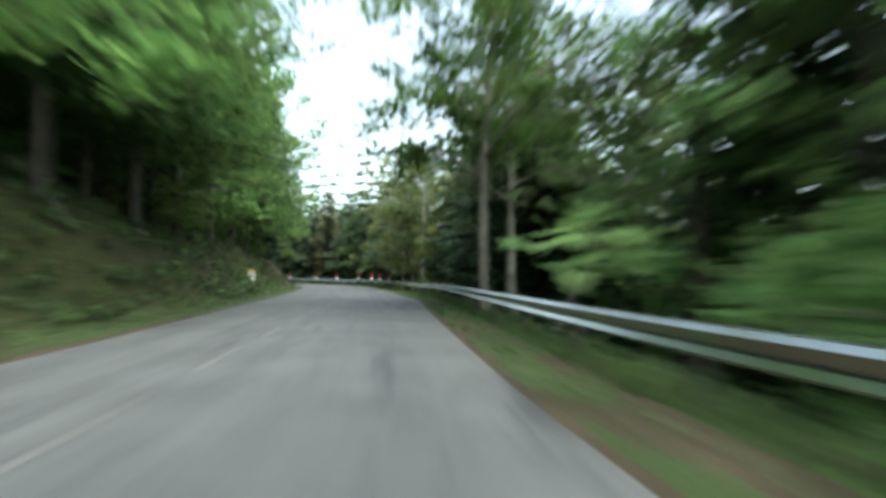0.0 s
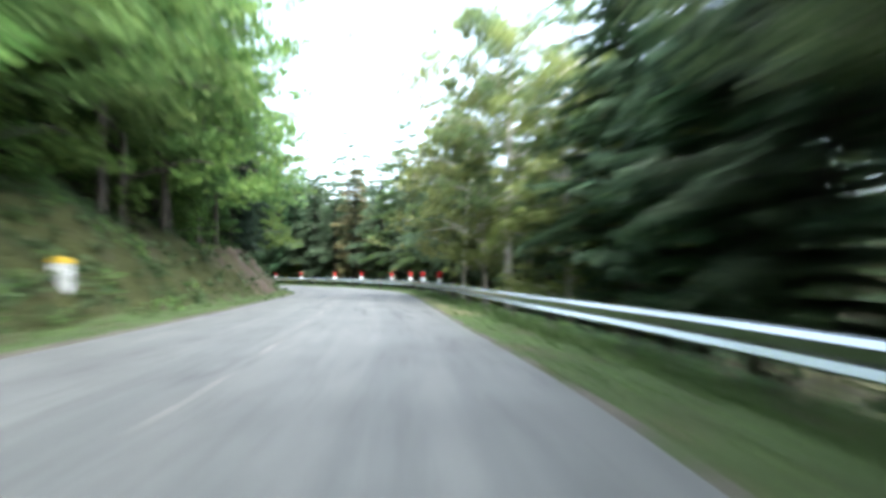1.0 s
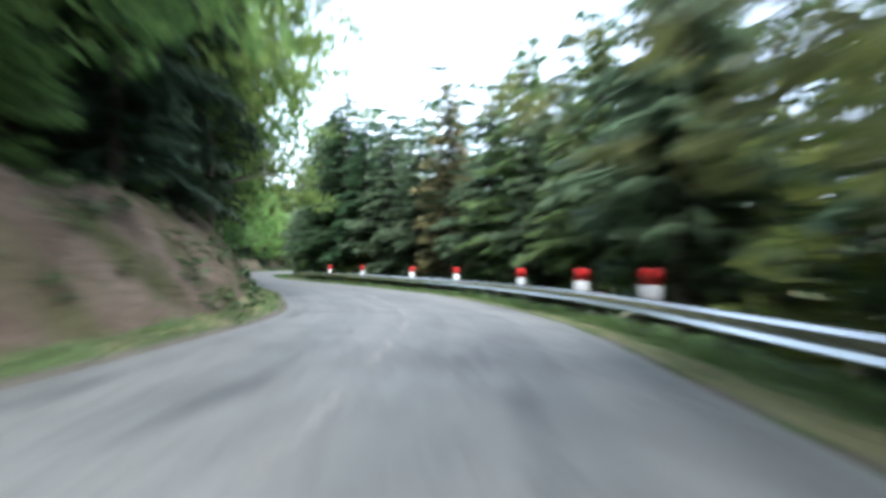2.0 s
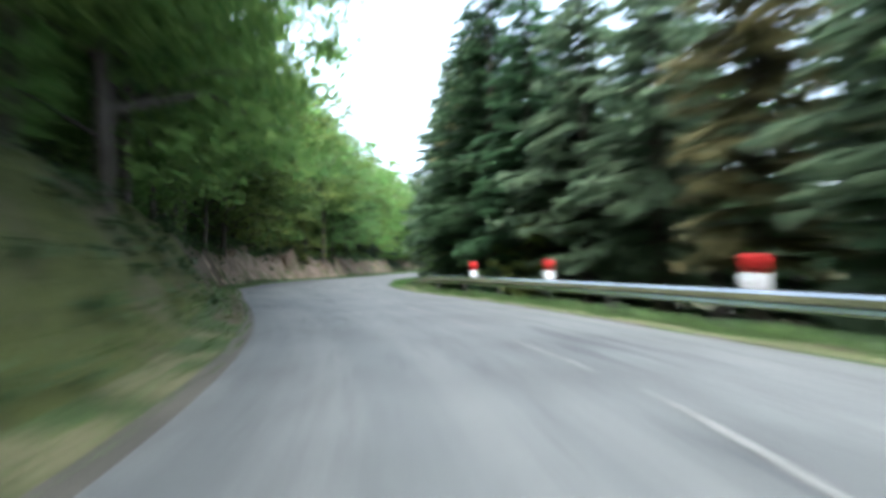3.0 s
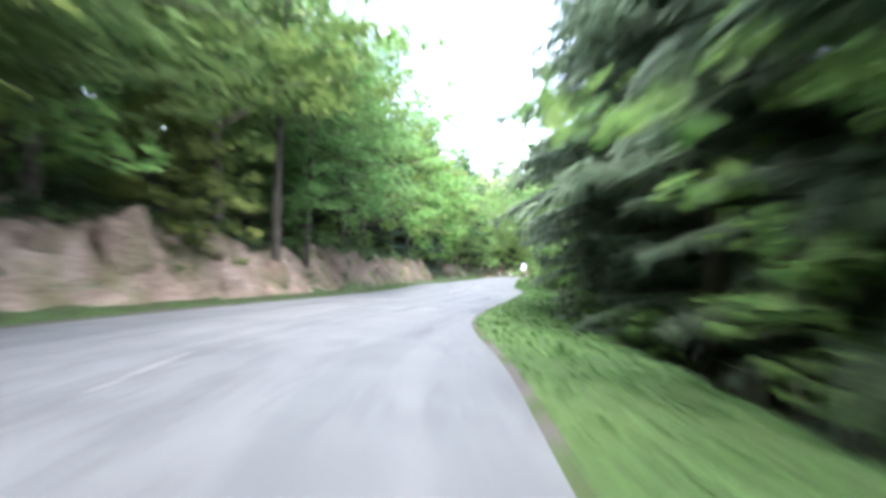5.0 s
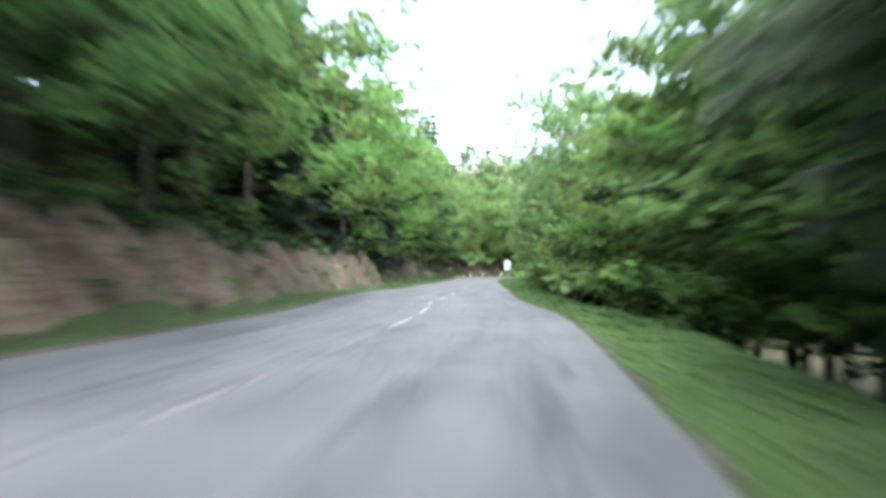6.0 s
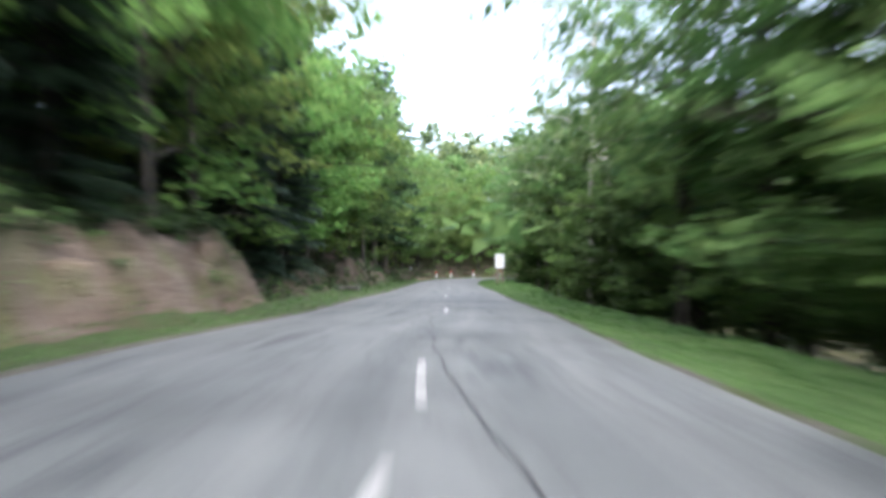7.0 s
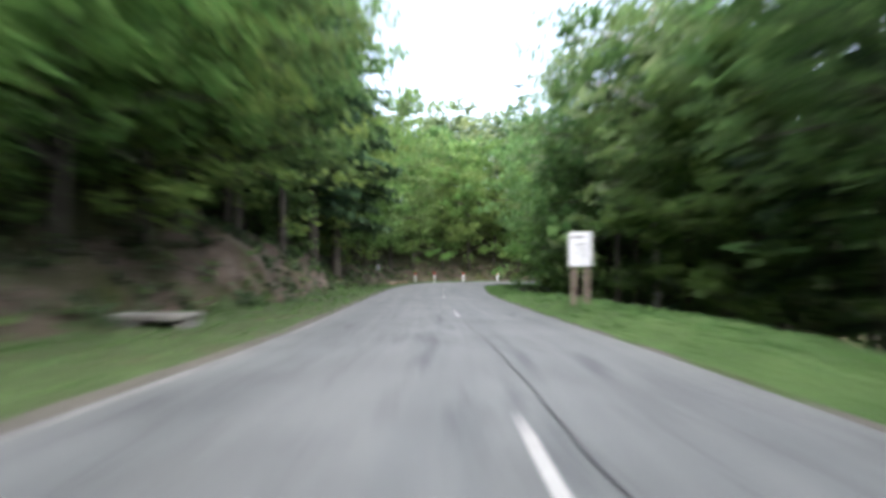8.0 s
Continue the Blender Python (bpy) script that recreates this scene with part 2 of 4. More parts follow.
S_BANK = [station(*p) for p in ((-6, 5), (-12, 45), (-16, 72), (-26, 88), (-38, 103), (-50, 120), (-60, 148), (-69, 170), (-71.8, 178), (-73, 182), (-78, 198), (-81, 206.5), (-84, 217), (-90, 235))]
BANK_H = [3.4, 2.8, 2.4, 3.0, 2.3, 2.3, 2.3, 2.3, 2.1, 0.9, 1.2, 2.2, 1.6, 1.5]
BANK_W = [4.2, 3.8, 2.6, 2.8, 2.2, 1.8, 2.0, 2.2, 2.2, 3.5, 2.5, 2.2, 2.4, 3.0]
BANK_0 = [1.3, 1.3, 0.9, 0.9, 1.2, 1.0, 1.2, 1.4, 1.5, 2.6, 3.4, 2.2, 2.2, 2.4]


def rough_at(x, y, k, a):
    return a * noise.noise(Vector((x * k, y * k, 3.7)))


def ridged(x, y, k):
    return 1 - 2 * abs(noise.noise(Vector((x * k, y * k, 8.1))))


def left_height(s, d, x, y):
    h, w, o = (float(np.interp(s, S_BANK, v)) for v in (BANK_H, BANK_W, BANK_0))
    z = 0.04 * min(d, o) + h * smooth(o - 0.2, o + w, d) + 0.5 * max(0, d - o - w)
    z = min(z, h + 15)
    face = smooth(o - 0.2, o + 0.8, d)
    z += face * (rough_at(x, y, 0.35, 0.75) + 0.28 * ridged(x, y, 0.9) + rough_at(x, y, 2.1, 0.22) + rough_at(x, y, 4.5, 0.08))
    return z + smooth(0.1, 0.5, d) * rough_at(x, y, 2.2, 0.05)


S_GRASS = 168.0


S_SIGN = station(-72, 204)
S_TIGHT = station(-8, 68)


def rail_off(s):
    return 1.4 - 0.55 * smooth(S_TIGHT - 25, S_TIGHT + 5, s)


def right_height(s, d, x, y):
    grass = smooth(S_GRASS - 6, S_GRASS + 12, s)
    w = (rail_off(s) + 0.8) * (1 - grass) + 2.25 * grass
    z = -0.03 * min(d, w) - (0.22 + 0.13 * grass) * max(0, min(d, w + 10) - w) - 0.05 * max(0, d - w - 10)
    z -= (1.0 - 0.35 * grass) * smooth(w, w + 1.5, d)
    z += 0.34 * smooth(0.2, 0.9, d) * smooth(S_SIGN - 16, S_SIGN - 3, s) * (1 - smooth(S_SIGN + 8, S_SIGN + 25, s))
    z += 0.22 * smooth(0.3, 0.75, d) * smooth(155, 159, s) * (1 - smooth(165, 171, s))
    z -= 0.55 * (1 - smooth(70, 92, s)) * max(0, min(d, 24) - 7)
    return z + smooth(0.1, 0.6, d) * (rough_at(x, y, 2.0, 0.06) + 0.05 * grass * noise.noise(Vector((x * 0.7, y * 0.7, 1)))) + smooth(w, w + 2, d) * rough_at(x, y, 0.5, 0.5)


# ---------------------------------------------------------------- mesh helpers
def mesh_of(bm, name, mats, smooth_shade=False):
    me = bpy.data.meshes.new(name)
    bm.to_mesh(me)
    bm.free()
    for m in mats if isinstance(mats, (list, tuple)) else [mats]:
        me.materials.append(m)
    if smooth_shade:
        me.polygons.foreach_set("use_smooth", [True] * len(me.polygons))
    return me


def data_mesh(name, verts, faces, mats, idx=None, smooth_shade=False, uv=None):
    me = bpy.data.meshes.new(name)
    me.from_pydata([tuple(v) for v in verts], [], faces)
    for m in mats if isinstance(mats, (list, tuple)) else [mats]:
        me.materials.append(m)
    if idx is not None:
        me.polygons.foreach_set("material_index", idx)
    if smooth_shade:
        me.polygons.foreach_set("use_smooth", [True] * len(me.polygons))
    if uv is not None:
        lay = me.uv_layers.new(name="UVMap")
        lay.data.foreach_set("uv", np.array([uv[i] for f in faces for i in f], float).ravel())
    me.update()
    return me


def part(name, bm, mat, parent, label="", smooth_shade=False):
    me = bm if isinstance(bm, bpy.types.Mesh) else mesh_of(bm, name, mat, smooth_shade)
    ob = new(name, me)
    ob.parent = parent
    return tagged(ob, label)


def box(bm, cx, cy, cz, sx, sy, sz, bevel=0.0):
    r = bmesh.ops.create_cube(bm, size=1, matrix=Matrix.Translation((cx, cy, cz)) @ Matrix.Diagonal((sx, sy, sz, 1)))
    if bevel:
        es = list({e for v in r["verts"] for e in v.link_edges})
        bmesh.ops.bevel(bm, geom=es, offset=bevel, segments=2, affect="EDGES")
    return bm


def lathe(bm, profile, seg=20):
    rings = []
    for r, z in profile:
        rings.append([bm.verts.new((r * math.cos(2 * math.pi * i / seg), r * math.sin(2 * math.pi * i / seg), z)) for i in range(seg)])
    for a, b in zip(rings, rings[1:]):
        for i in range(seg):
            bm.faces.new((a[i], a[(i + 1) % seg], b[(i + 1) % seg], b[i]))
    bm.faces.new(rings[-1])
    bm.faces.new(rings[0][::-1])
    return bm


def strip(name, s0, s1, step, columns, mats, pick, label, smooth_shade=True, category="ground"):
    """A sheet along the road: columns(s) gives the points across, pick(s, column) the material of a face."""
    rows = [columns(s) for s in np.arange(s0, s1 + 1e-6, step)]
    n = len(rows[0])
    verts = [p for r in rows for p in r]
    faces, idx = [], []
    for i in range(len(rows) - 1):
        for j in range(n - 1):
            a = i * n + j
            faces.append((a, a + n, a + n + 1, a + 1))
            idx.append(pick(s0 + i * step, j))
    ob = new(name, data_mesh(name, verts, faces, mats, idx, smooth_shade))
    return tagged(ob, label, category, kind="structure")


# ---------------------------------------------------------------- road
def build_road():
    ss = np.arange(2, S_END - 1, 1.0)
    cols = np.linspace(0, 1, 9)
    verts, uv, faces = [], [], []
    for s in ss:
        a, b = along(s, LE), along(s, RE)
        w = np.linalg.norm(b - a)
        for c in cols:
            p = a + (b - a) * c
            verts.append((p[0], p[1], 0.05 * (1 - (2 * c - 1) ** 2) - 0.05))
            uv.append((c * w, s))
    n = len(cols)
    for i in range(len(ss) - 1):
        for j in range(n - 1):
            a = i * n + j
            faces.append((a, a + 1, a + n + 1, a + n))
    ob = new("road", data_mesh("road", verts, faces, ASPHALT, None, True, uv))
    tagged(ob, "worn grey asphalt country road with dark tar patches", "road", kind="structure")


build_road()

DL = [0, 0.25, 0.6, 0.9, 1.15, 1.4, 1.65, 1.9, 2.15, 2.4, 2.65, 2.9, 3.2, 3.5, 3.8, 4.2, 4.6, 5.1, 5.7, 6.4, 7.4, 9, 12, 16, 22, 30]
DR = [0, 0.13, 0.3, 0.45, 0.6, 0.8, 0.95, 1.2, 1.5, 1.9, 2.25, 2.6, 3.0, 3.4, 4.0, 5.0, 6.5, 8.5, 12, 16, 22, 30]


def left_cols(s):
    out = []
    for d in DL:
        x, y = off_edge(s, -1, d)
        out.append((x, y, left_height(s, d, x, y) - 0.05 + (0.02 if d > 0.1 else -0.002)))
    return out


def right_cols(s):
    out = []
    for d in DR:
        x, y = off_edge(s, 1, d)
        out.append((x, y, right_height(s, d, x, y) - 0.05 + (0.02 if d > 0.1 else -0.002)))
    return out[::-1]


S_ROCK1 = station(-72.5, 178.5)


def pick_left(s, j):
    d = DL[j]
    o = float(np.interp(s, S_BANK, BANK_0))
    h = float(np.interp(s, S_BANK, BANK_W))
    if d < 0.2:
        return 1 if s < 62 else 7
    if d < o:
        return 5 if 98 < s < 137 and noise.noise(Vector((s * 0.5, d, 2))) > 0.12 else 1 if 137 < s < 152 and d < 0.75 + 0.5 * noise.noise(Vector((s * 0.4, 0, d))) else 0
    if d < o + h + 0.6:
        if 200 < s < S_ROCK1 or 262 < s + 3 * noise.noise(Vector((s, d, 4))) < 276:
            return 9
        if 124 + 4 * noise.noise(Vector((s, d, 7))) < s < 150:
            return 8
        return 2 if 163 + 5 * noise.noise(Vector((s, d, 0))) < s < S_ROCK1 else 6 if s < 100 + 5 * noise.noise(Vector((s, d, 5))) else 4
    return 3


def pick_right(s, j):
    d = DR[::-1][j + 1]
    if d < 0.1:
        return 1 if s < 62 else 7 if noise.noise(Vector((s * 0.9, 3, 1))) > 0 else 0
    if s > S_GRASS - 8:
        return 5 if d < 2.45 else 3
    r = rail_off(s)
    if d < r - 0.3:
        return (1 if noise.noise(Vector((s * 0.35, d * 1.5, 8))) > 0 else 0) if s < 62 else 6 if s > 88 else 0
    return 0 if d < r + 2.4 else 3


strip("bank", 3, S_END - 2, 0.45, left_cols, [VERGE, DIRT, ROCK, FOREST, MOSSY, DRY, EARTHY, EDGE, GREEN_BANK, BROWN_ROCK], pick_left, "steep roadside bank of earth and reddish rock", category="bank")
strip("verge", 3, S_END - 2, 0.8, right_cols, [VERGE, DIRT, ROCK, FOREST, MOSSY, LAWN, DRY, EDGE], pick_right, "grassy verge falling away to the forest floor", category="verge")


def wide_height(x, y):
    k = int(np.argmin((MID[:, 0] - x) ** 2 + (MID[:, 1] - y) ** 2))
    d = float((np.array([x, y]) - MID[k]) @ NRM[k])
    e = math.hypot(x - MID[k, 0], y - MID[k, 1]) - 3.7
    if d < 0:
        return e, left_height(SLEN[k], max(e, 0), x, y) + 0.08 * max(0, min(e, 150) - 30)
    return e, right_height(SLEN[k], max(e, 0), x, y)


def build_far_ground():
    xs = np.concatenate([[-2500, -900, -400], np.arange(-260, 181, 6.0), [320, 800, 2400]])
    ys = np.concatenate([[-2200, -800, -300], np.arange(-150, 421, 6.0), [560, 1000, 2600]])
    verts, faces = [], []
    for y in ys:
        for x in xs:
            e, z = wide_height(x, y)
            verts.append((x, y, z - 8 * (1 - smooth(18, 27, e))))
    n = len(xs)
    for i in range(len(ys) - 1):
        for j in range(n - 1):
            a = i * n + j
            faces.append((a, a + 1, a + n + 1, a + n))
    ob = new("ground", data_mesh("ground", verts, faces, FOREST, None, True))
    tagged(ob, "dark wooded hillside ground under the trees", "ground", kind="structure")


build_far_ground()


# ---------------------------------------------------------------- road markings
def crown(s, p):
    a, b = along(s, LE), along(s, RE)
    c = float((p - a) @ (b - a) / ((b - a) @ (b - a)))
    return 0.05 * (1 - (2 * c - 1) ** 2) - 0.05


def marking(s0, s1, centre, width, label):
    """A painted stripe from s0 to s1 on the line that centre(s) gives."""
    bm = bmesh.new()
    k = max(2, int((s1 - s0) / 0.75) + 1)
    prev = None
    for s in np.linspace(s0, s1, k):
        p, nn = centre(s), along(s, NRM)
        row = [bm.verts.new((*(p + nn * e * width / 2), crown(s, p) + 0.006)) for e in (-1, 1)]
        if prev:
            bm.faces.new((prev[0], prev[1], row[1], row[0]))
        prev = row
    ob = new("road_marking", mesh_of(bm, "road_marking", PAINT if s0 > 200 and width < 0.12 else WORN_PAINT))
    return tagged(ob, label, "road marking", "centre line dashes", "structure")


CENTRE_S = [40, 50, 74, 87, 100, 116, 122, 128, 135, 150, 163, 172, 182, 195, 208, 214, 221, 228, 238, 250, 262]
CENTRE_F = [0.457, 0.43, 0.497, 0.47, 0.45, 0.457, 0.475, 0.545, 0.555, 0.567, 0.6, 0.585, 0.5, 0.5, 0.515, 0.53, 0.63, 0.605, 0.595, 0.58, 0.585]


def centre_line(s):
    f = float(np.interp(s, CENTRE_S, CENTRE_F))
    return along(s, LE) * (1 - f) + along(s, RE) * f


# far ends of the short-gap dashes, then the long-gap ones
ends = list(np.arange(46.31, 10, -4.33)) + list(np.linspace(50.78, 71.49, 6)) + list(np.linspace(71.49, 119.5, 12)[1:])
ends += list(np.linspace(123.93, 158.57, 9)) + list(np.linspace(162.94, 214.74, 13)) + [219.3, 224.0, 236.44, 247.6]
ends += list(np.arange(262.4, S_END - 8, 13.0))
for e in ends:
    marking(e - 2.75, e, centre_line, 0.1, "worn white centre line dash")
# worn edge stripes past the rock cutting
for s0, s1, side in ((238, 252, -1), (254, 263, -1)):
    marking(s0, s1, lambda s, k=side: off_edge(s, k, -0.12), 0.14, "faded white edge line")


def tar_seam(s0, s1, f0, f1):
    """A sealed joint in the asphalt that wanders from fraction f0 to f1 of the road's width."""
    bm = bmesh.new()
    prev = None
    for s in np.linspace(s0, s1, int((s1 - s0) / 0.4)):
        f = f0 + (f1 - f0) * (s - s0) / (s1 - s0) + 0.012 * noise.noise(Vector((s * 0.8, 4, 0)))
        p, nn = along(s, LE) * (1 - f) + along(s, RE) * f, along(s, NRM)
        w = 0.016 + 0.02 * abs(noise.noise(Vector((s * 1.7, 9, 0))))
        row = [bm.verts.new((*(p + nn * e * w), crown(s, p) + 0.004)) for e in (-1, 1)]
        if prev:
            bm.faces.new((prev[0], prev[1], row[1], row[0]))
        prev = row
    tagged(new("tar_seam", mesh_of(bm, "tar_seam", TAR)), "dark tar seam in the worn asphalt", "road seam", "tar seams", "structure")


for s0, s1, f0, f1 in ((218, 233, 0.72, 0.55), (245, 258, 0.64, 0.59)):
    tar_seam(s0, s1, f0, f1)


# ---------------------------------------------------------------- crash barrier
def sweep(path, section):
    """Sweep a closed section (across, up) along plan points with heights."""
    verts, faces = [], []
    n = len(section)
    P = np.array(path, float)
    T = np.gradient(P[:, :2], axis=0)
    T /= np.linalg.norm(T, axis=1)[:, None]
    for (x, y, z), t in zip(P, T):
        for a, u in section:
            verts.append((x + t[1] * a, y - t[0] * a, z + u))
    for i in range(len(P) - 1):
        for j in range(n):
            k = (j + 1) % n
            faces.append((i * n + j, i * n + k, (i + 1) * n + k, (i + 1) * n + j))
    faces.append(tuple(range(n))[::-1])
    faces.append(tuple((len(P) - 1) * n + j for j in range(n)))
    return verts, faces


RAIL_S0, RAIL_S1 = station(3, -35), 164.6
W_FRONT = [(-0.02, -0.158), (-0.078, -0.135), (-0.088, -0.118), (-0.047, -0.053), (-0.024, -0.038), (-0.083, 0.072), (-0.09, 0.088), (-0.045, 0.14), (-0.01, 0.158)]
W_SECTION = W_FRONT + [(a + 0.012, u) for a, u in W_FRONT[::-1]]


def build_rail():
    root = tagged(new("crash_barrier"), "galvanised steel W-beam crash barrier along the bend", "crash barrier", kind="structure")
    path = []
    for s in np.arange(RAIL_S0, RAIL_S1, 0.8):
        d = rail_off(s)
        z = 0.56 + 0.04 * (1 - smooth(60, 85, s)) - 0.66 * min(1, max(0, (s - RAIL_S1 + 10) / 10))
        x, y = off_edge(s, 1, d)
        path.append((x, y, z))
    v, f = sweep(path, W_SECTION)
    part("beam", data_mesh("beam", v, f, STEEL), None, root)
    bm = bmesh.new()
    box(bm, 0, 0, 0.0, 0.06, 0.12, 1.2)
    bm2 = bmesh.new()
    box(bm2, 0, 0, 0, 0.12, 0.1, 0.16)
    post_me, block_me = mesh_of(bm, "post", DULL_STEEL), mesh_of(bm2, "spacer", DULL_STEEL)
    for s in np.arange(RAIL_S0 + 1, RAIL_S1 - 9, 4.0):
        x, y = off_edge(s, 1, rail_off(s) + 0.15)
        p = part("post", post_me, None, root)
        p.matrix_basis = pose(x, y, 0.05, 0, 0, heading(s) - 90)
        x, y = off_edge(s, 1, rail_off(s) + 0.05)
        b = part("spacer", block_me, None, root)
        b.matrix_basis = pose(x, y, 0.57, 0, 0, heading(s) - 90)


build_rail()


# ---------------------------------------------------------------- bend marker posts
def make_bollard(label, group, foot, radius):
    root = tagged(new("bend_marker_post"), label, "marker post", group)
    part("body", lathe(bmesh.new(), [(radius, foot), (radius, 0.98)]), WHITE, root, "white plastic body", True)
    part("cap", lathe(bmesh.new(), [(radius + 0.004, 0.98), (radius + 0.004, 1.26), (radius - 0.006, 1.29), (radius * 0.6, 1.3)]), RED, root, "red reflective cap", True)
    return root


def set_row(first, spots):
    for i, m in enumerate(spots):
        if i == 0:
            first.matrix_basis = m
        else:
            copy_thing(first, m)


BOLLARDS = [102.2, 109.4, 113.8, 119.0, 127.3, 133.2, 141.8, 149.0]
spots = []
for s in BOLLARDS:
    px, py = off_edge(s, 1, rail_off(s) + 0.13)
    spots.append(pose(px, py, 0.0, 0, 0, heading(s)))
set_row(make_bollard("white round marker post with a red top on the crash barrier", "bend marker posts", 0.44, 0.115), spots)
s_f = station(-96, 256)
spots = []
for k in range(8):
    x, y = off_edge(s_f + k * 5.0, -1, 1.2)
    spots.append(pose(x, y, -0.1, 0, 0, heading(s_f)))
set_row(make_bollard("slim white marker post with a red top in the grass", "far bend marker posts", -0.3, 0.085), spots)


# ---------------------------------------------------------------- trees
def leaves(rng, centres, radius, per, size, flat, droop):
    """Small folded leaves scattered round many centres: vertices and faces."""
    c = np.repeat(np.asarray(centres, float), per, axis=0)
    n = len(c)
    u = rng.normal(size=(n, 3))
    u /= np.linalg.norm(u, axis=1)[:, None]
    p = c + u * (radius * rng.random(n) ** 0.5)[:, None] * np.array([1, 1, flat])
    a = rng.random(n) * 2 * math.pi
    sz = (size * (0.6 + 0.8 * rng.random(n)))[:, None]
    ax = np.stack([np.cos(a), np.sin(a), rng.normal(size=n) * 0.45 - droop], 1)
    bx = np.stack([-np.sin(a), np.cos(a), rng.normal(size=n) * 0.4], 1) * 0.42
    sag = np.array([0, 0, -0.15]) * sz
    v = np.stack([p - ax * sz * 0.55 + sag, p + ax * sz * 0.25 + bx * sz, p + ax * sz * 0.35 - bx * sz * 0.9], 1).reshape(-1, 3)
    return v, np.arange(3 * n).reshape(-1, 3)


def quads(name, v, f, mats, idx=None):
    me = bpy.data.meshes.new(name)
    me.vertices.add(len(v))
    me.vertices.foreach_set("co", np.asarray(v, np.float32).ravel())
    me.loops.add(f.size)
    me.loops.foreach_set("vertex_index", f.ravel().astype(np.int32))
    me.polygons.add(len(f))
    me.polygons.foreach_set("loop_start", np.arange(0, f.size, f.shape[1], dtype=np.int32))
    for m in mats if isinstance(mats, (list, tuple)) else [mats]:
        me.materials.append(m)
    if idx is not None:
        me.polygons.foreach_set("material_index", np.asarray(idx, np.int32))
    me.update(calc_edges=True)
    me.validate()
    return me


def limb(verts, faces, pts, r0, r1, seg=6):
    base = len(verts)
    n = len(pts)
    for i, p in enumerate(pts):
        r = r0 + (r1 - r0) * i / (n - 1)
        d = np.array(pts[min(i + 1, n - 1)]) - np.array(pts[max(i - 1, 0)])
        d = d / (np.linalg.norm(d) + 1e-9)
        u = np.cross(d, (0.3, 0.9, 0.1))
        u /= np.linalg.norm(u)
        v = np.cross(d, u)
        for k in range(seg):
            a = 2 * math.pi * k / seg
            verts.append(np.array(p) + r * (math.cos(a) * u + math.sin(a) * v))
    for i in range(n - 1):
        for k in range(seg):
            a, b = base + i * seg + k, base + i * seg + (k + 1) % seg
            faces.append((a, b, b + seg, a + seg))


def broadleaf_data(seed, height, spread, low, count, leaf_size, branches=17, stout=0.0145, droop=0.0):
    rng = np.random.default_rng(seed)
    tv, tf = [], []
    lean = rng.normal(size=2) * 0.05 * height
    ts = np.linspace(0, 1, 9)
    trunk = [np.array((lean[0] * t ** 2 + 0.12 * math.sin(5 * t + seed), lean[1] * t ** 2 + 0.1 * math.sin(4 * t), -1.0 + (height * 0.92 + 1.0) * t)) for t in ts]
    limb(tv, tf, trunk, stout * height, 0.03, 9)
    tips = []
    for i in range(branches):
        t = low + (0.95 - low) * (i + rng.random() * 0.7) / branches
        base = np.array([np.interp(t, ts, [p[k] for p in trunk]) for k in range(3)])
        a = i * 2.4 + rng.random()
        reach = spread * (0.55 + 0.6 * math.sin(math.pi * min(1, (t - low) / (1.02 - low) * 0.8 + 0.2))) * (0.7 + 0.5 * rng.random())
        end = base + np.array([math.cos(a) * reach, math.sin(a) * reach, reach * (0.10 - droop + 0.4 * rng.random())])
        midp = (base + end) / 2 + np.array([0, 0, 0.12 * reach])
        limb(tv, tf, [base, midp, end], 0.006 * height * (1.2 - t), 0.015, 5)
        for f in (0.3, 0.45, 0.6, 0.74, 0.87, 0.99):
            q = base + (end - base) * f
            for _ in range(2):
                tips.append(q + rng.normal(size=3) * np.array([0.24, 0.24, 0.14]) * reach)
    v, f = leaves(rng, tips, spread * 0.2, max(3, count // len(tips)), leaf_size, 0.5, 0.3)
    return tv, tf, v, f


def broadleaf(seed, height, spread, low, leaf, bark, count, leaf_size, label, group="roadside trees", name="tree", stout=0.0145, droop=0.0):
    root = tagged(new(name), label, name, group)
    tv, tf, v, f = broadleaf_data(seed, height, spread, low, count, leaf_size, 17, stout, droop)
    part("trunk", data_mesh("trunk", tv, tf, bark, None, True), None, root)
    part("crown", quads("crown", v, f, leaf), None, root)
    return root


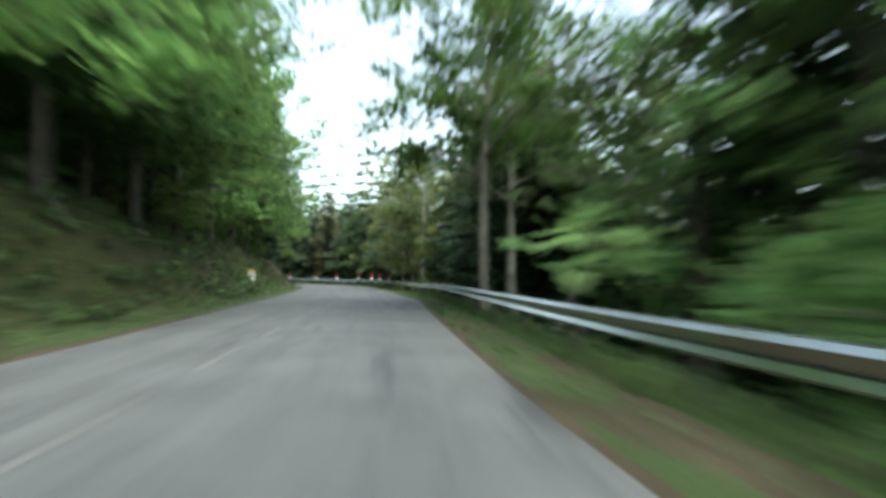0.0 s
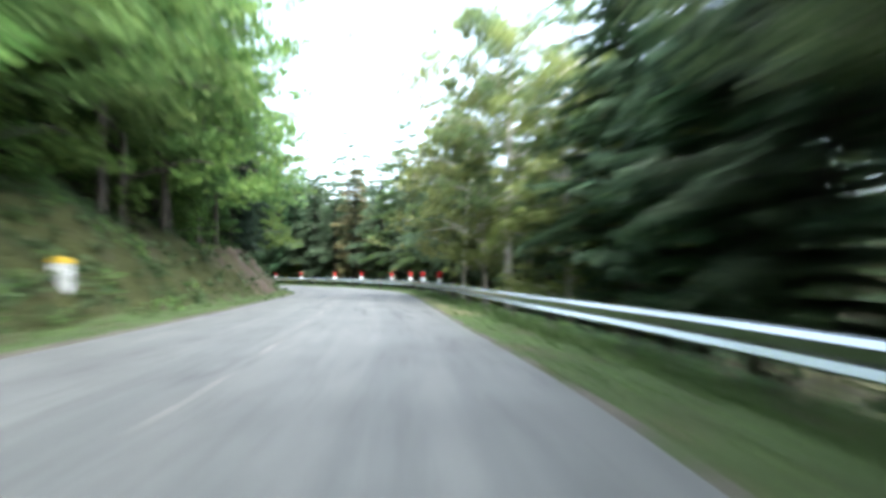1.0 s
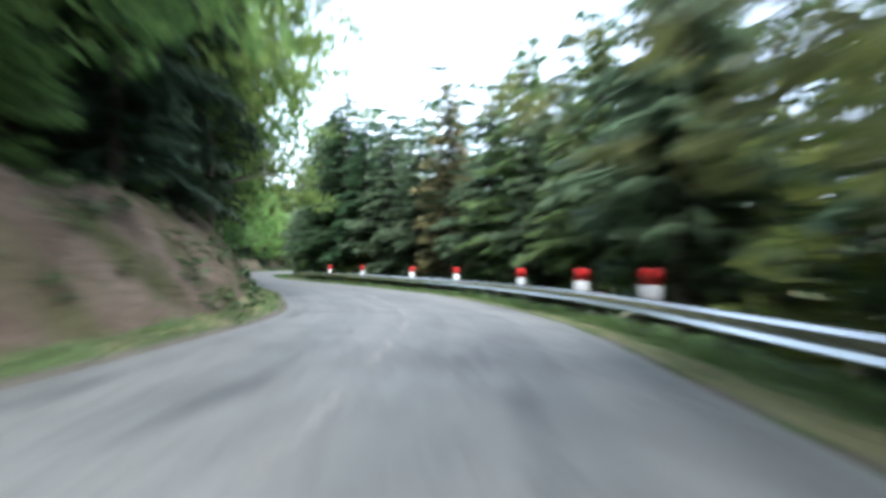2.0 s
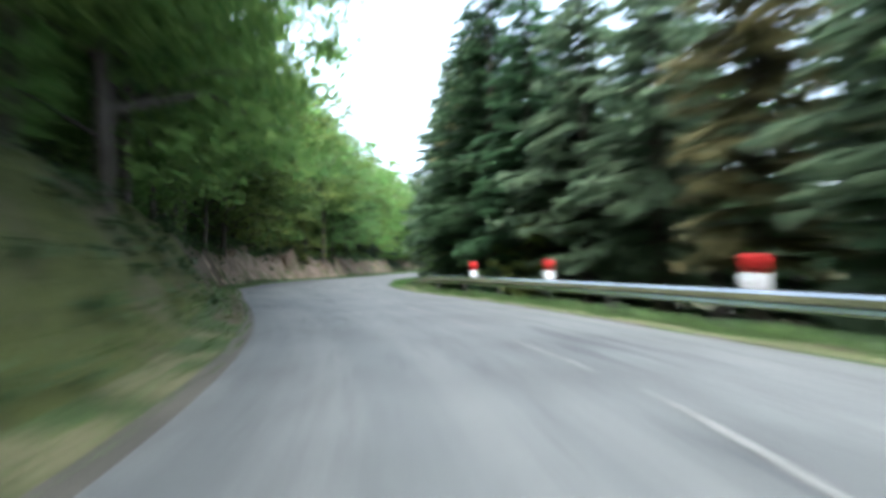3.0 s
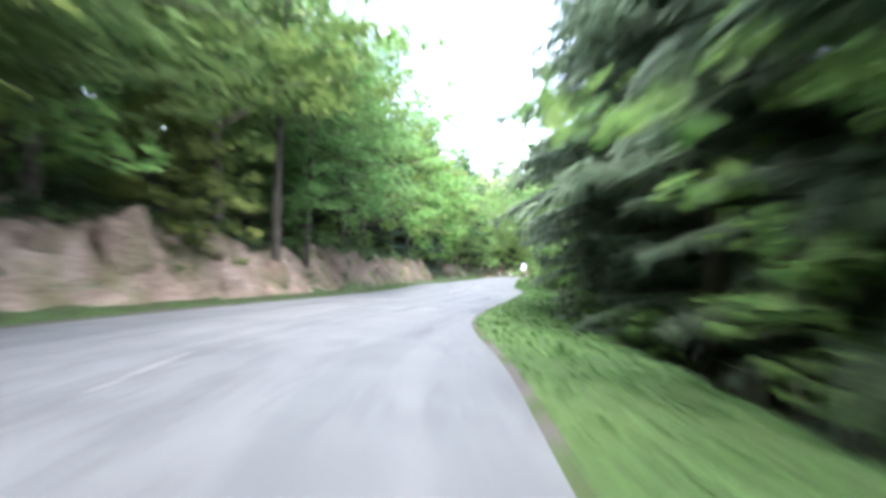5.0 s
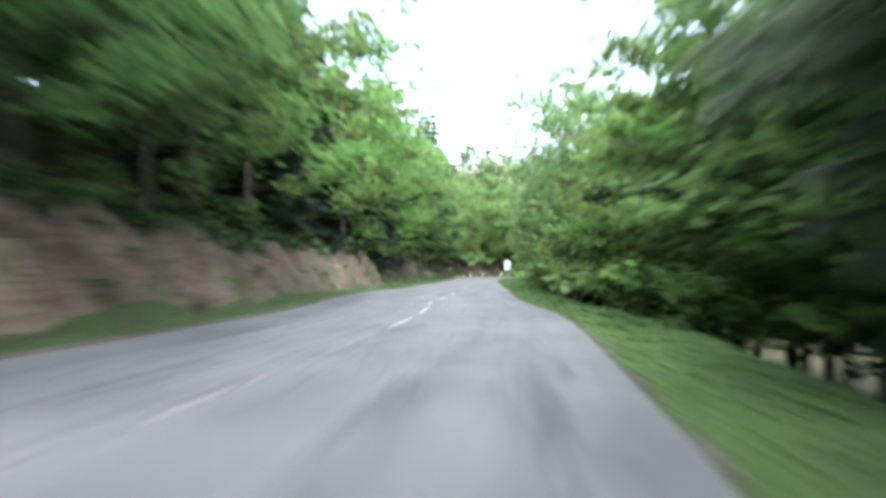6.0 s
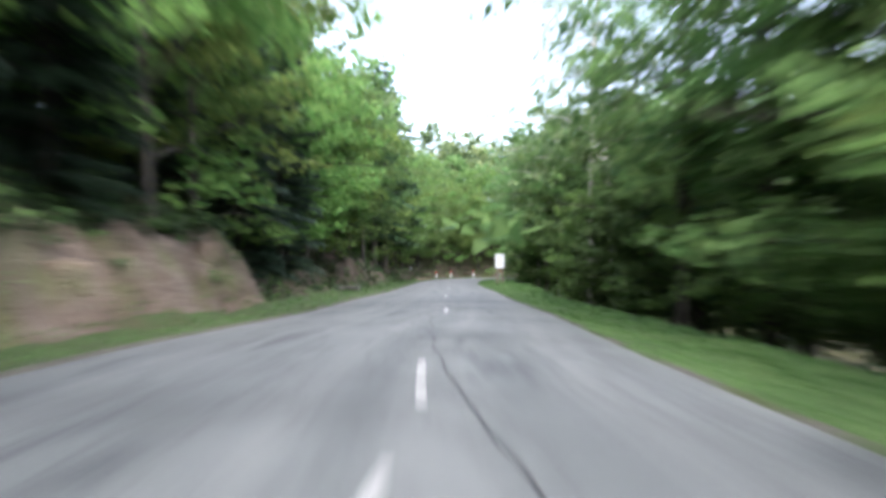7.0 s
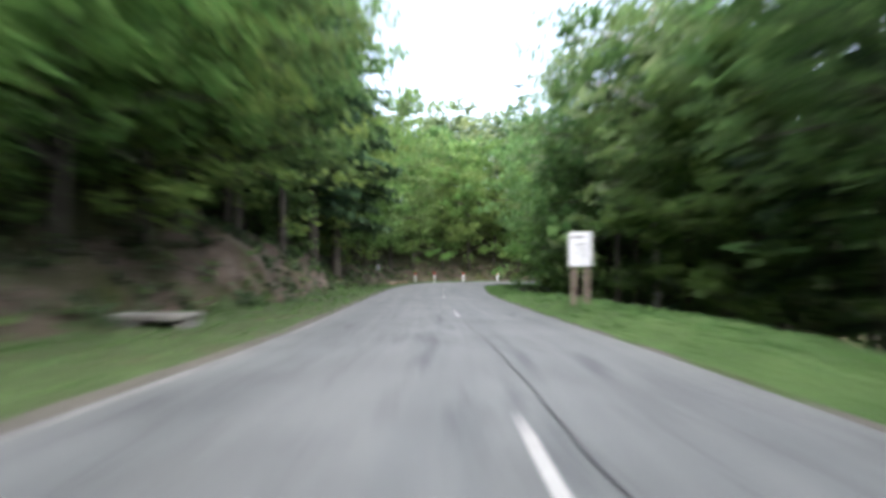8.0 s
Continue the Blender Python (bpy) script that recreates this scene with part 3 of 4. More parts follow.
def conifer_data(seed, height, spread, low, gap=1.0, dense=8):
    rng = np.random.default_rng(seed)
    tv, tf = [], []
    limb(tv, tf, [np.array((0, 0, -1.0)), np.array((0.05, 0, height * 0.5)), np.array((0, 0.03, height))], 0.016 * height, 0.02, 8)
    cv = []
    z = height * low
    while z < height * 0.985:
        f = (z - height * low) / (height * (1 - low))
        reach = spread * min(1, 0.6 + 2.0 * f) * (1 - f) ** 0.65 * (0.8 + 0.35 * rng.random()) + 0.25
        for i in range(8 if dense > 6 else 6):
            a = rng.random() * 2 * math.pi
            r = reach * (0.65 + 0.5 * rng.random())
            out = np.array([math.cos(a), math.sin(a), 0])
            side = np.array([-out[1], out[0], 0])
            dr = 0.02 + 0.34 * rng.random()
            pts = [np.array((0, 0, z)), np.array((0, 0, z - 0.25 * dr * r)) + out * r * 0.5, np.array((0, 0, z - dr * r)) + out * r]
            limb(tv, tf, pts, 0.02 + 0.012 * r, 0.006, 4)
            k = max(4, int(r * dense))
            for j in range(k):
                t = 0.12 + 0.9 * (j + rng.random()) / k
                p = out * r * t + np.array([0, 0, z - dr * r * t * t])
                wdt = r * 0.28 * (1.1 - 0.75 * t) * (0.6 + 0.6 * rng.random())
                for sg in (-1, 1):
                    e = p + side * sg * wdt + out * 0.35 * wdt + np.array([rng.normal() * 0.08, rng.normal() * 0.08, -0.45 * wdt + rng.normal() * 0.16])
                    hw = out * (0.09 + 0.09 * rng.random()) * (8 / dense) ** (0.55 if dense < 20 else 0.85)
                    cv.append((p - hw, p + hw, e + hw * 0.3))
        z += gap * (0.3 + 0.016 * height * (0.7 + 0.5 * rng.random()))
    v = np.array(cv).reshape(-1, 3)
    return tv, tf, v, np.arange(len(v)).reshape(-1, 3)


def conifer(seed, height, spread, leaf, label, low, dense):
    root = tagged(new("tree"), label, "tree", "roadside conifers")
    tv, tf, v, f = conifer_data(seed, height, spread, low, 1.0 if dense > 6 else 1.5, dense)
    part("trunk", data_mesh("trunk", tv, tf, BARK, None, True), None, root)
    part("crown", quads("crown", v, f, leaf), None, root)
    return root


PROTO = {
    "oak": broadleaf(1, 13, 4.0, 0.2, LEAF_A, BARK, 8000, 0.265, "leafy green broadleaf tree on the roadside slope"),
    "oak2": broadleaf(2, 17, 4.4, 0.38, LEAF_A, BARK, 7000, 0.28, "tall green broadleaf tree with a bare lower trunk"),
    "ash": broadleaf(9, 12, 3.6, 0.16, LEAF_E, BARK, 8000, 0.265, "bright green broadleaf tree with drooping sprays"),
    "beech": broadleaf(3, 11, 3.6, 0.14, LEAF_B, BARK, 8600, 0.25, "yellowing green broadleaf tree on the roadside slope"),
    "birch": broadleaf(4, 17, 3.2, 0.34, LEAF_D, PALE_BARK, 6800, 0.24, "pale-trunked tree with light green leaves"),
    "lime": broadleaf(41, 14.5, 4.5, 0.2, LEAF_E, BARK, 8000, 0.285, "bright green tree spreading its boughs over the road", stout=0.011, droop=0.12),
    "maple": broadleaf(42, 15, 4.5, 0.22, LEAF_A, BARK, 8000, 0.285, "green broadleaf tree leaning out from the bank", stout=0.011, droop=0.12),
    "hornbeam": broadleaf(43, 14, 4.3, 0.18, LEAF_B, BARK, 8000, 0.27, "yellowing broadleaf tree leaning out from the bank", stout=0.011, droop=0.12),
    "aspen": broadleaf(44, 15, 3.3, 0.2, LEAF_I, PALE_BARK, 6500, 0.26, "pale-stemmed tree turning yellow at the wood's edge", stout=0.009),
    "larch": conifer(20, 19, 3.5, LEAF_L, "yellowing larch with thin sagging branches", 0.2, 18),
    "pine": conifer(28, 16, 3.9, LEAF_V, "light green conifer with a bare stem and spreading boughs", 0.25, 15),
    "fir": conifer(5, 17, 3.4, LEAF_C, "dark green conifer with layered drooping branches", 0.17, 14),
    "fir2": conifer(6, 13, 3.3, LEAF_C, "dark green conifer with low sweeping branches", 0.2, 14),
    "fir3": conifer(12, 15, 3.4, LEAF_F, "grey-green conifer with layered branches", 0.17, 14),
    "poplar": broadleaf(14, 23, 3.6, 0.42, LEAF_D, PALE_BARK, 3600, 0.22, "tall pale-stemmed tree with a thin airy crown", stout=0.0095),
    "old_spruce": conifer(19, 20, 4.5, LEAF_C, "large dark spruce with bare lower trunk and sweeping branches", 0.13, 20),
    "tall_spruce": conifer(17, 22, 4.5, LEAF_P, "tall grey-green spruce with long drooping sprays", 0.09, 22),
    "spread_oak": broadleaf(18, 17, 3.9, 0.34, LEAF_E, GREY_BARK, 11000, 0.27, "large grey-trunked tree with branches reaching over the road", stout=0.0118),
    "spruce2": conifer(16, 15, 3.1, LEAF_H, "spruce coloured dark as in shade, with fine drooping sprays down to the grass", 0.05, 34),
    "shrub": broadleaf(7, 4.2, 2.0, 0.05, LEAF_A, BARK, 3600, 0.21, "low leafy green shrub at the wood's edge", "roadside shrubs", "shrub"),
    "shrub2": broadleaf(8, 3.6, 1.8, 0.05, LEAF_B, BARK, 3200, 0.2, "low yellow-green shrub at the wood's edge", "roadside shrubs", "shrub"),
    "shrub3": broadleaf(10, 3.8, 1.9, 0.04, LEAF_E, BARK, 3400, 0.2, "low bright green shrub on top of the bank", "roadside shrubs", "shrub"),
    "oak_back": broadleaf(21, 14, 4.2, 0.2, LEAF_A, BARK, 2700, 0.5, "green broadleaf tree standing back in the forest"),
    "oak2_back": broadleaf(22, 17, 4.6, 0.3, LEAF_A, BARK, 2700, 0.52, "tall green broadleaf tree standing back in the forest"),
    "ash_back": broadleaf(29, 13, 3.9, 0.18, LEAF_E, BARK, 2700, 0.48, "bright green broadleaf tree standing back in the forest"),
    "beech_back": broadleaf(23, 12, 3.8, 0.16, LEAF_B, BARK, 2500, 0.48, "yellowing broadleaf tree standing back in the forest"),
    "birch_back": broadleaf(24, 17, 3.4, 0.34, LEAF_D, PALE_BARK, 2200, 0.46, "pale-trunked tree standing back in the forest"),
    "fir_back": conifer(25, 17, 3.4, LEAF_C, "dark conifer standing back in the forest", 0.15, 5.5),
    "fir2_back": conifer(26, 14, 3.2, LEAF_C, "dark conifer standing back in the forest", 0.15, 5.5),
    "fir3_back": conifer(27, 16, 3.2, LEAF_F, "grey-green conifer standing back in the forest", 0.15, 5.5),
}
REACH = {"aspen": 3.3, "lime": 4.4, "maple": 4.4, "hornbeam": 4.2, "larch": 3.5, "oak": 4.2, "oak2": 4.8, "ash": 3.8, "beech": 3.8, "birch": 3.2, "poplar": 3.4, "fir": 3.4, "fir2": 3.1, "fir3": 3.2, "spruce2": 3.2, "pine": 3.9, "tall_spruce": 4.0, "old_spruce": 4.5, "spread_oak": 5.5, "shrub": 2.0, "shrub2": 1.8, "shrub3": 1.8}
HIGH = ("oak2", "birch")
used = set()


def plant(kind, x, y, z, turn, size, lean=0):
    m = pose(x, y, z, 0, lean, 0) @ pose(0, 0, 0, 0, 0, turn) @ Matrix.Diagonal((size, size, size, 1))
    if kind not in used:
        used.add(kind)
        PROTO[kind].matrix_basis = m
        return PROTO[kind]
    ob = copy_thing(PROTO[kind], Matrix.Identity(4))
    ob.matrix_basis = m
    return ob


def choose(rng, table):
    r = rng.random() * sum(w for _, w in table)
    for k, w in table:
        r -= w
        if r <= 0:
            return k
    return table[-1][0]


S1, S3 = station(-8, 52), station(-43, 123)
# kind, plan place, size, lean to the east in degrees
FIXED = [("birch", 2.6, 35, 0.9), ("spread_oak", 1.4, 22.4, 1.0), ("birch", 3.7, 23.6, 0.75, 26), ("birch", -1.6, 55.5, 0.9), ("aspen", -2.6, 58.5, 0.95), ("aspen", -4.0, 63.5, 0.9), ("aspen", 0.4, 51.5, 0.85), ("oak2", 5.6, 14.5, 1.0), ("oak", 7.2, 10.5, 1.0), ("fir", 9.0, 15.5, 1.0), ("fir2", 9.5, 20, 1.1), ("fir", 10.5, 11, 1.0), ("fir2", 6.6, 29.5, 0.75), ("fir2", 9.5, 34, 0.8), ("poplar", -65.3, 199.6, 1.0), ("poplar", -64.0, 198.4, 0.92),
         ("maple", -33.2, 92.8, 1.15), ("ash", -64.6, 195.5, 0.58), ("oak", -62.5, 193, 0.6), ("oak", -61.6, 191.6, 0.9), ("lime", -24.2, 82.4, 0.95), ("lime", -20.6, 76.2, 0.9), ("hornbeam", -33.2, 87.6, 0.85),
         ("fir", -91.8, 227, 1.45), ("fir", -90.2, 221, 1.3), ("oak2", -71.5, 222, 1.15), ("poplar", -70.5, 216, 0.9), ("oak2", -87.2, 213, 0.9)]
FIXED += [("fir3" if k % 2 else "fir", *off_edge(70 + 3.1 * k, 1, 5.6 + 0.4 * (k % 3)), 0.85 + 0.07 * (k % 3)) for k in range(7)]
# the spruce2 at the back stand in for the wood's unlit interior
FIXED += [(kind, *off_edge(st, 1, d), size) for kind, st, d, size in (
    ("pine", 117, 6.6, 0.95), ("fir", 121, 8.2, 1.1), ("pine", 123.5, 6.4, 0.95), ("fir3", 128, 6.6, 0.95), ("pine", 131, 6.8, 1.0), ("fir3", 134.5, 6.8, 1.05), ("larch", 139, 6.0, 0.86), ("fir3", 144, 6.2, 1.0), ("fir3", 149, 6.0, 1.1), ("old_spruce", 154, 5.6, 0.85), ("beech", 151.5, 4.8, 0.5),
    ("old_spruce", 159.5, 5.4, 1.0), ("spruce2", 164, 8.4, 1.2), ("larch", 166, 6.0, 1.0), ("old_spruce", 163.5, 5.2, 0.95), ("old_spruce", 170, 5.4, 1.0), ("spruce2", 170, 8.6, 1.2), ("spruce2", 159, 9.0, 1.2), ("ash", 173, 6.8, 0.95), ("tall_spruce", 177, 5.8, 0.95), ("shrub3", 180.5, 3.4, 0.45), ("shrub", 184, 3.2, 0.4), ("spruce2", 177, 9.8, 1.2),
    ("tall_spruce", 181, 4.9, 0.95), ("tall_spruce", 186.5, 4.7, 1.0), ("tall_spruce", 192, 4.7, 1.05), ("tall_spruce", 198, 5.4, 0.95),
    ("oak", 203, 7.6, 1.0), ("oak", 210, 7.2, 1.0), ("ash", 216, 7.2, 1.15), ("ash", 224, 7.0, 1.1), ("oak", 231, 7.2, 1.1), ("ash", 237, 7.2, 0.9), ("oak", 243, 7.2, 0.72), ("oak", 250, 7.4, 0.75), ("oak2", 257, 7.2, 0.9))]
# spruce2 here darkens stretches where shade lies under the canopy
FIXED += [(kind, *off_edge(st, -1, d), size) for kind, st, d, size in (
    ("lime", 137, 2.8, 1.25), ("maple", 46, 4.8, 1.15), ("lime", 53, 4.6, 1.15), ("maple", 60, 4.8, 1.15), ("maple", 67, 4.6, 1.1), ("lime", 75, 4.8, 1.1), ("maple", 83, 5.0, 1.05), ("maple", 91, 5.0, 1.05), ("lime", 99, 5.0, 1.0), ("maple", 106, 4.4, 1.0),
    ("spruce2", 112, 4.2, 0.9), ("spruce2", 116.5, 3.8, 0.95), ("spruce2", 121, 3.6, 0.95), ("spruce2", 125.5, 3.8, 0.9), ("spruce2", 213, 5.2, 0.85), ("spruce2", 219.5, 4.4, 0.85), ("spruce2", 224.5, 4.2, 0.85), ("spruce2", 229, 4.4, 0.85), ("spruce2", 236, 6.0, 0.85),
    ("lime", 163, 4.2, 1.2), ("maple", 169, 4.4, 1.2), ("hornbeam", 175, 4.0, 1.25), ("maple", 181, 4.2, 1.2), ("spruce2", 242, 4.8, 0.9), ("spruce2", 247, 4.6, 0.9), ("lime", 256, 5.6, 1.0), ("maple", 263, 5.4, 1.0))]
taken = []


def terrain(x, y):
    s = station(x, y)
    m, nn = along(s, MID), along(s, NRM)
    d = float((np.array([x, y]) - m) @ nn)
    side = 1 if d > 0 else -1
    edge = float(np.linalg.norm(along(s, RE) - along(s, LE))) / 2
    return s, side, abs(d) - edge, (left_height if side < 0 else right_height)(s, max(0, abs(d) - edge), x, y)


for k, (kind, x, y, size, *lean) in enumerate(FIXED):
    plant(kind, x, y, terrain(x, y)[3] - 0.1, 137.5 * k % 360, size, *lean)
    taken.append((x, y))
rng = np.random.default_rng(11)
GAPS = [(-72.3, 204.8, 4.5), (-66, 200, 3.0)]
for side in (-1, 1):
    for row, (d0, step) in enumerate(((3.2, 3.6), (7.5, 5.6))):
        s = 24.0
        while s < S_END - 4:
            d = d0 + rng.normal() * (0.5 if row == 0 else 1.2)
            if side < 0:
                d += float(np.interp(s, S_BANK, BANK_0)) + float(np.interp(s, S_BANK, BANK_W)) - (3.2 if row == 0 else 2.4)
                table = [("oak", 4), ("oak2", 3), ("ash", 2), ("beech", 1.0 if s > S1 else 0.5), ("fir", 0.8)]
                if row == 0:
                    table = [("maple", 3), ("lime", 3.5), ("oak2", 0.4), ("hornbeam", 1.5 if 135 < s < 212 else 0.6), ("shrub", 0.3), ("shrub2", 0.2)]
            else:
                d += 1.6
                if s < 72:
                    table = [("oak2", 2.5), ("birch", 4), ("ash", 1.5), ("shrub", 1.5)]
                elif s < 90:
                    table = [("fir", 4), ("fir2", 4), ("oak2", 1)]
                elif s < 112:
                    table = [("birch", 3), ("beech", 2), ("fir3", 1.0), ("ash", 1.5)]
                elif s < 140:
                    table = [("fir", 1.2), ("fir2", 1.2), ("fir3", 4), ("beech", 1.2), ("birch", 0.8)] if row == 0 else [("fir3", 3), ("ash", 2), ("beech", 1), ("oak", 2)]
                elif s < 172:
                    table = [("fir", 5), ("fir2", 4)]
                elif s < 196:
                    table = [("fir3", 6), ("birch", 0.6), ("fir2", 2)]
                elif s < 226:
                    table = [("oak", 4), ("ash", 4), ("beech", 0.6)]
                elif s < 238:
                    table = [("oak", 4), ("ash", 4), ("beech", 0.6), ("oak2", 0.4)]
                elif s < 262:
                    table = [("oak2", 1)] if row == 0 else [("oak", 2), ("fir", 2)]
                else:
                    table = [("oak", 2), ("ash", 2), ("birch", 0.8), ("oak2", 3)]
                if row == 0 and s > 175:
                    d += 1.6
            x, y = off_edge(s, side, d)
            kind = choose(rng, table)
            size = 0.8 + 0.4 * rng.random()
            if side < 0:
                size *= (1 + 0.25 * smooth(140, 150, s) * (1 - smooth(186, 196, s)) + 0.2 * smooth(266, 275, s)) if row == 0 else 0.85
            if side > 0:
                clear = 7.2 if kind in HIGH else 3.4 + REACH[kind] * size * (1.3 if kind.startswith("fir") else 1.42)
            else:
                clear = 3.2 + REACH[kind] * size * 0.6
            near = np.min(np.hypot(MID[:, 0] - x, MID[:, 1] - y))
            if near < clear:
                d += clear - near
                x, y = off_edge(s, side, d)
                near = np.min(np.hypot(MID[:, 0] - x, MID[:, 1] - y))
            ok = near > 5.5 and all(math.hypot(x - gx, y - gy) > r for gx, gy, r in GAPS) and all(math.hypot(x - tx, y - ty) > 1.9 for tx, ty in taken)
            if side > 0 and s < 78 and rng.random() < 0.12:
                ok = False
            if side > 0 and row == 0 and 117 < s < 200:
                ok = False
            if ok:
                taken.append((x, y))
                # thin the tall trees where the slope lets the light in, and keep the bend's conifers unmixed
                bare = side > 0 and ((44 < s < 78 and kind == "oak2") or (44 < s < 68 and kind in ("birch", "ash")) or (row == 0 and 86 < s < 112) or (row == 1 and 214 < s < 238 and kind == "oak2"))
                if row and not kind.startswith("shrub"):
                    kind += "_back"
                turn = rng.random() * 360
                if not bare:
                    plant(kind, x, y, (left_height if side < 0 else right_height)(s, d, x, y) - 0.1, turn, size)
            s += step * (0.75 + 0.5 * rng.random()) * (1.15 if side > 0 and s < S1 - 12 else 1)
for s in np.arange(42, 228, 6.5):
    d = float(np.interp(s, S_BANK, BANK_0)) + float(np.interp(s, S_BANK, BANK_W)) * (1.0 + 0.35 * rng.random()) + 0.3
    x, y = off_edge(s, -1, d)
    plant(choose(rng, [("shrub3", 4), ("shrub", 2), ("shrub2", 0.8)]), x, y, left_height(s, d, x, y) - 0.15, rng.random() * 360, 0.4 + 0.3 * rng.random())
for k, ob in PROTO.items():
    if k not in used:
        for o in list(ob.children_recursive) + [ob]:
            bpy.data.objects.remove(o)


def build_woods():
    """The deeper forest on both sides, as one mass."""
    rng = np.random.default_rng(21)
    kinds = [broadleaf_data(31, 15, 4.8, 0.2, 900, 0.9, 12)[2:], broadleaf_data(32, 18, 5.2, 0.2, 1000, 0.95, 12)[2:], conifer_data(33, 17, 4.2, 0.08, 2.2, 6)[2:],
             broadleaf_data(34, 15, 4.6, 0.2, 1400, 0.66, 14)[2:], broadleaf_data(35, 17, 4.8, 0.2, 1500, 0.68, 14)[2:]]
    r, h = 0.2, 11.0
    stem = np.array([(x * k, y * k, z) for z, k in ((-1.5, 1), (h, 0.4)) for x, y in ((-r, -r), (r, -r), (r, r), (-r, r))])
    stem_f = np.array([t for i in range(4) for t in ((i, (i + 1) % 4, 4 + (i + 1) % 4), (i, 4 + (i + 1) % 4, 4 + i))])
    kinds = [(np.concatenate([v, stem]), np.concatenate([f, stem_f + len(v)])) for v, f in kinds]
    spots = []
    for side in (-1, 1):
        for d0, step in ((12.5, 4.4), (18, 5.2), (25, 6.5), (35, 9), (49, 13)):
            s = 10.0
            while s < S_END - 2:
                x, y = off_edge(s, side, d0 + rng.normal() * 2)
                open_slope = side > 0 and d0 > 15 and not 100 < s < 168 and int(s * 3.7) % 5 < 2
                if np.min(np.hypot(MID[:, 0] - x, MID[:, 1] - y)) > d0 - 5 and not open_slope:
                    spots.append((x, y, 2 if (side > 0 and S1 < s < S3) or rng.random() < 0.15 else int(rng.integers(0, 2)) + (3 if d0 < 16 else 0)))
                s += step * (0.75 + 0.5 * rng.random())
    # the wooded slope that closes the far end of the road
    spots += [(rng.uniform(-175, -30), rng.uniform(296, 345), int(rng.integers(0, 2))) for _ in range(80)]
    V, F, I, k0 = [], [], [], 0
    for x, y, j in spots:
        low = 0.95 if (x > -34 and 75 < y < 118) or (x > -46 and 118 <= y < 152) else 0.7 if (x > -10 and 36 < y < 60) or (x > -62 and 185 < y < 225) else 1.0
        v, f = kinds[j]
        a, c = rng.random() * 6.28, (0.85 + 0.5 * rng.random()) * (0.85 if y > 290 else 1.2 if j == 2 else 1) * low
        rot = np.array([[math.cos(a), -math.sin(a), 0], [math.sin(a), math.cos(a), 0], [0, 0, 1]]) * c
        V.append(v @ rot.T + np.array([x, y, wide_height(x, y)[1] - 0.2]))
        F.append(f + k0)
        # most far-slope trees get the paler leaves that stand in for sun
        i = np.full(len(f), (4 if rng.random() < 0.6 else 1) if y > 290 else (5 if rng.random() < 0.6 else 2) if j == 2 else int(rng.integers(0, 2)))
        i[-8:] = 3
        I.append(i)
        k0 += len(v)
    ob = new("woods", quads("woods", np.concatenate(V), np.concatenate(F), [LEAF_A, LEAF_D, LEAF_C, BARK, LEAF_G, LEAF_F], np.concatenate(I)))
    tagged(ob, "dense mixed forest rising behind the roadside trees", "forest", kind="stuff")


build_woods()


def build_undergrowth():
    rng = np.random.default_rng(41)
    C = []
    for s in np.arange(20, S_END - 4, 0.55):
        for side in (-1, 1):
            o = float(np.interp(s, S_BANK, BANK_0)) if side < 0 else (rail_off(s) + 1.2 if s < S_GRASS - 6 else 3.1)
            w = float(np.interp(s, S_BANK, BANK_W)) if side < 0 else 2.0
            rocky = side < 0 and 150 < s < S_ROCK1
            for _ in range((9 if s < 92 else 2 if s < 150 else 4) if side < 0 and not rocky else 3):
                d = o + w * (rng.random() ** 0.5 if rocky else rng.random()) * 1.5
                if rocky and d < o + 0.75 * w and rng.random() < 0.8:
                    continue
                x, y = off_edge(s, side, d)
                z = (left_height if side < 0 else right_height)(s, d, x, y)
                C.append((x, y, z + 0.12))
            if side > 0 and s < 152:
                # weeds and brambles behind the crash barrier
                for _ in range(3):
                    x, y = off_edge(s + rng.random() * 0.5, 1, rail_off(s) + 0.45 + 0.7 * rng.random())
                    C.append((x, y, right_height(s, rail_off(s) + 0.7, x, y) - 0.1))
            for _ in range(6 if rocky else 0):
                # growth hanging over the top of the cutting
                d = o + w * (0.72 + 0.6 * rng.random())
                x, y = off_edge(s, side, d)
                C.append((x, y, left_height(s, d, x, y) + 0.1 + 0.25 * rng.random()))
    v, f = leaves(rng, C, 0.42, 16, 0.2, 0.6, 0.2)
    ob = new("undergrowth", quads("undergrowth", v, f, [LEAF_U, LEAF_A], (np.arange(len(f)) // 16 % 4 == 0).astype(int)))
    tagged(ob, "low brambles and ferns covering the bank and wood's edge", "undergrowth", kind="stuff")


build_undergrowth()


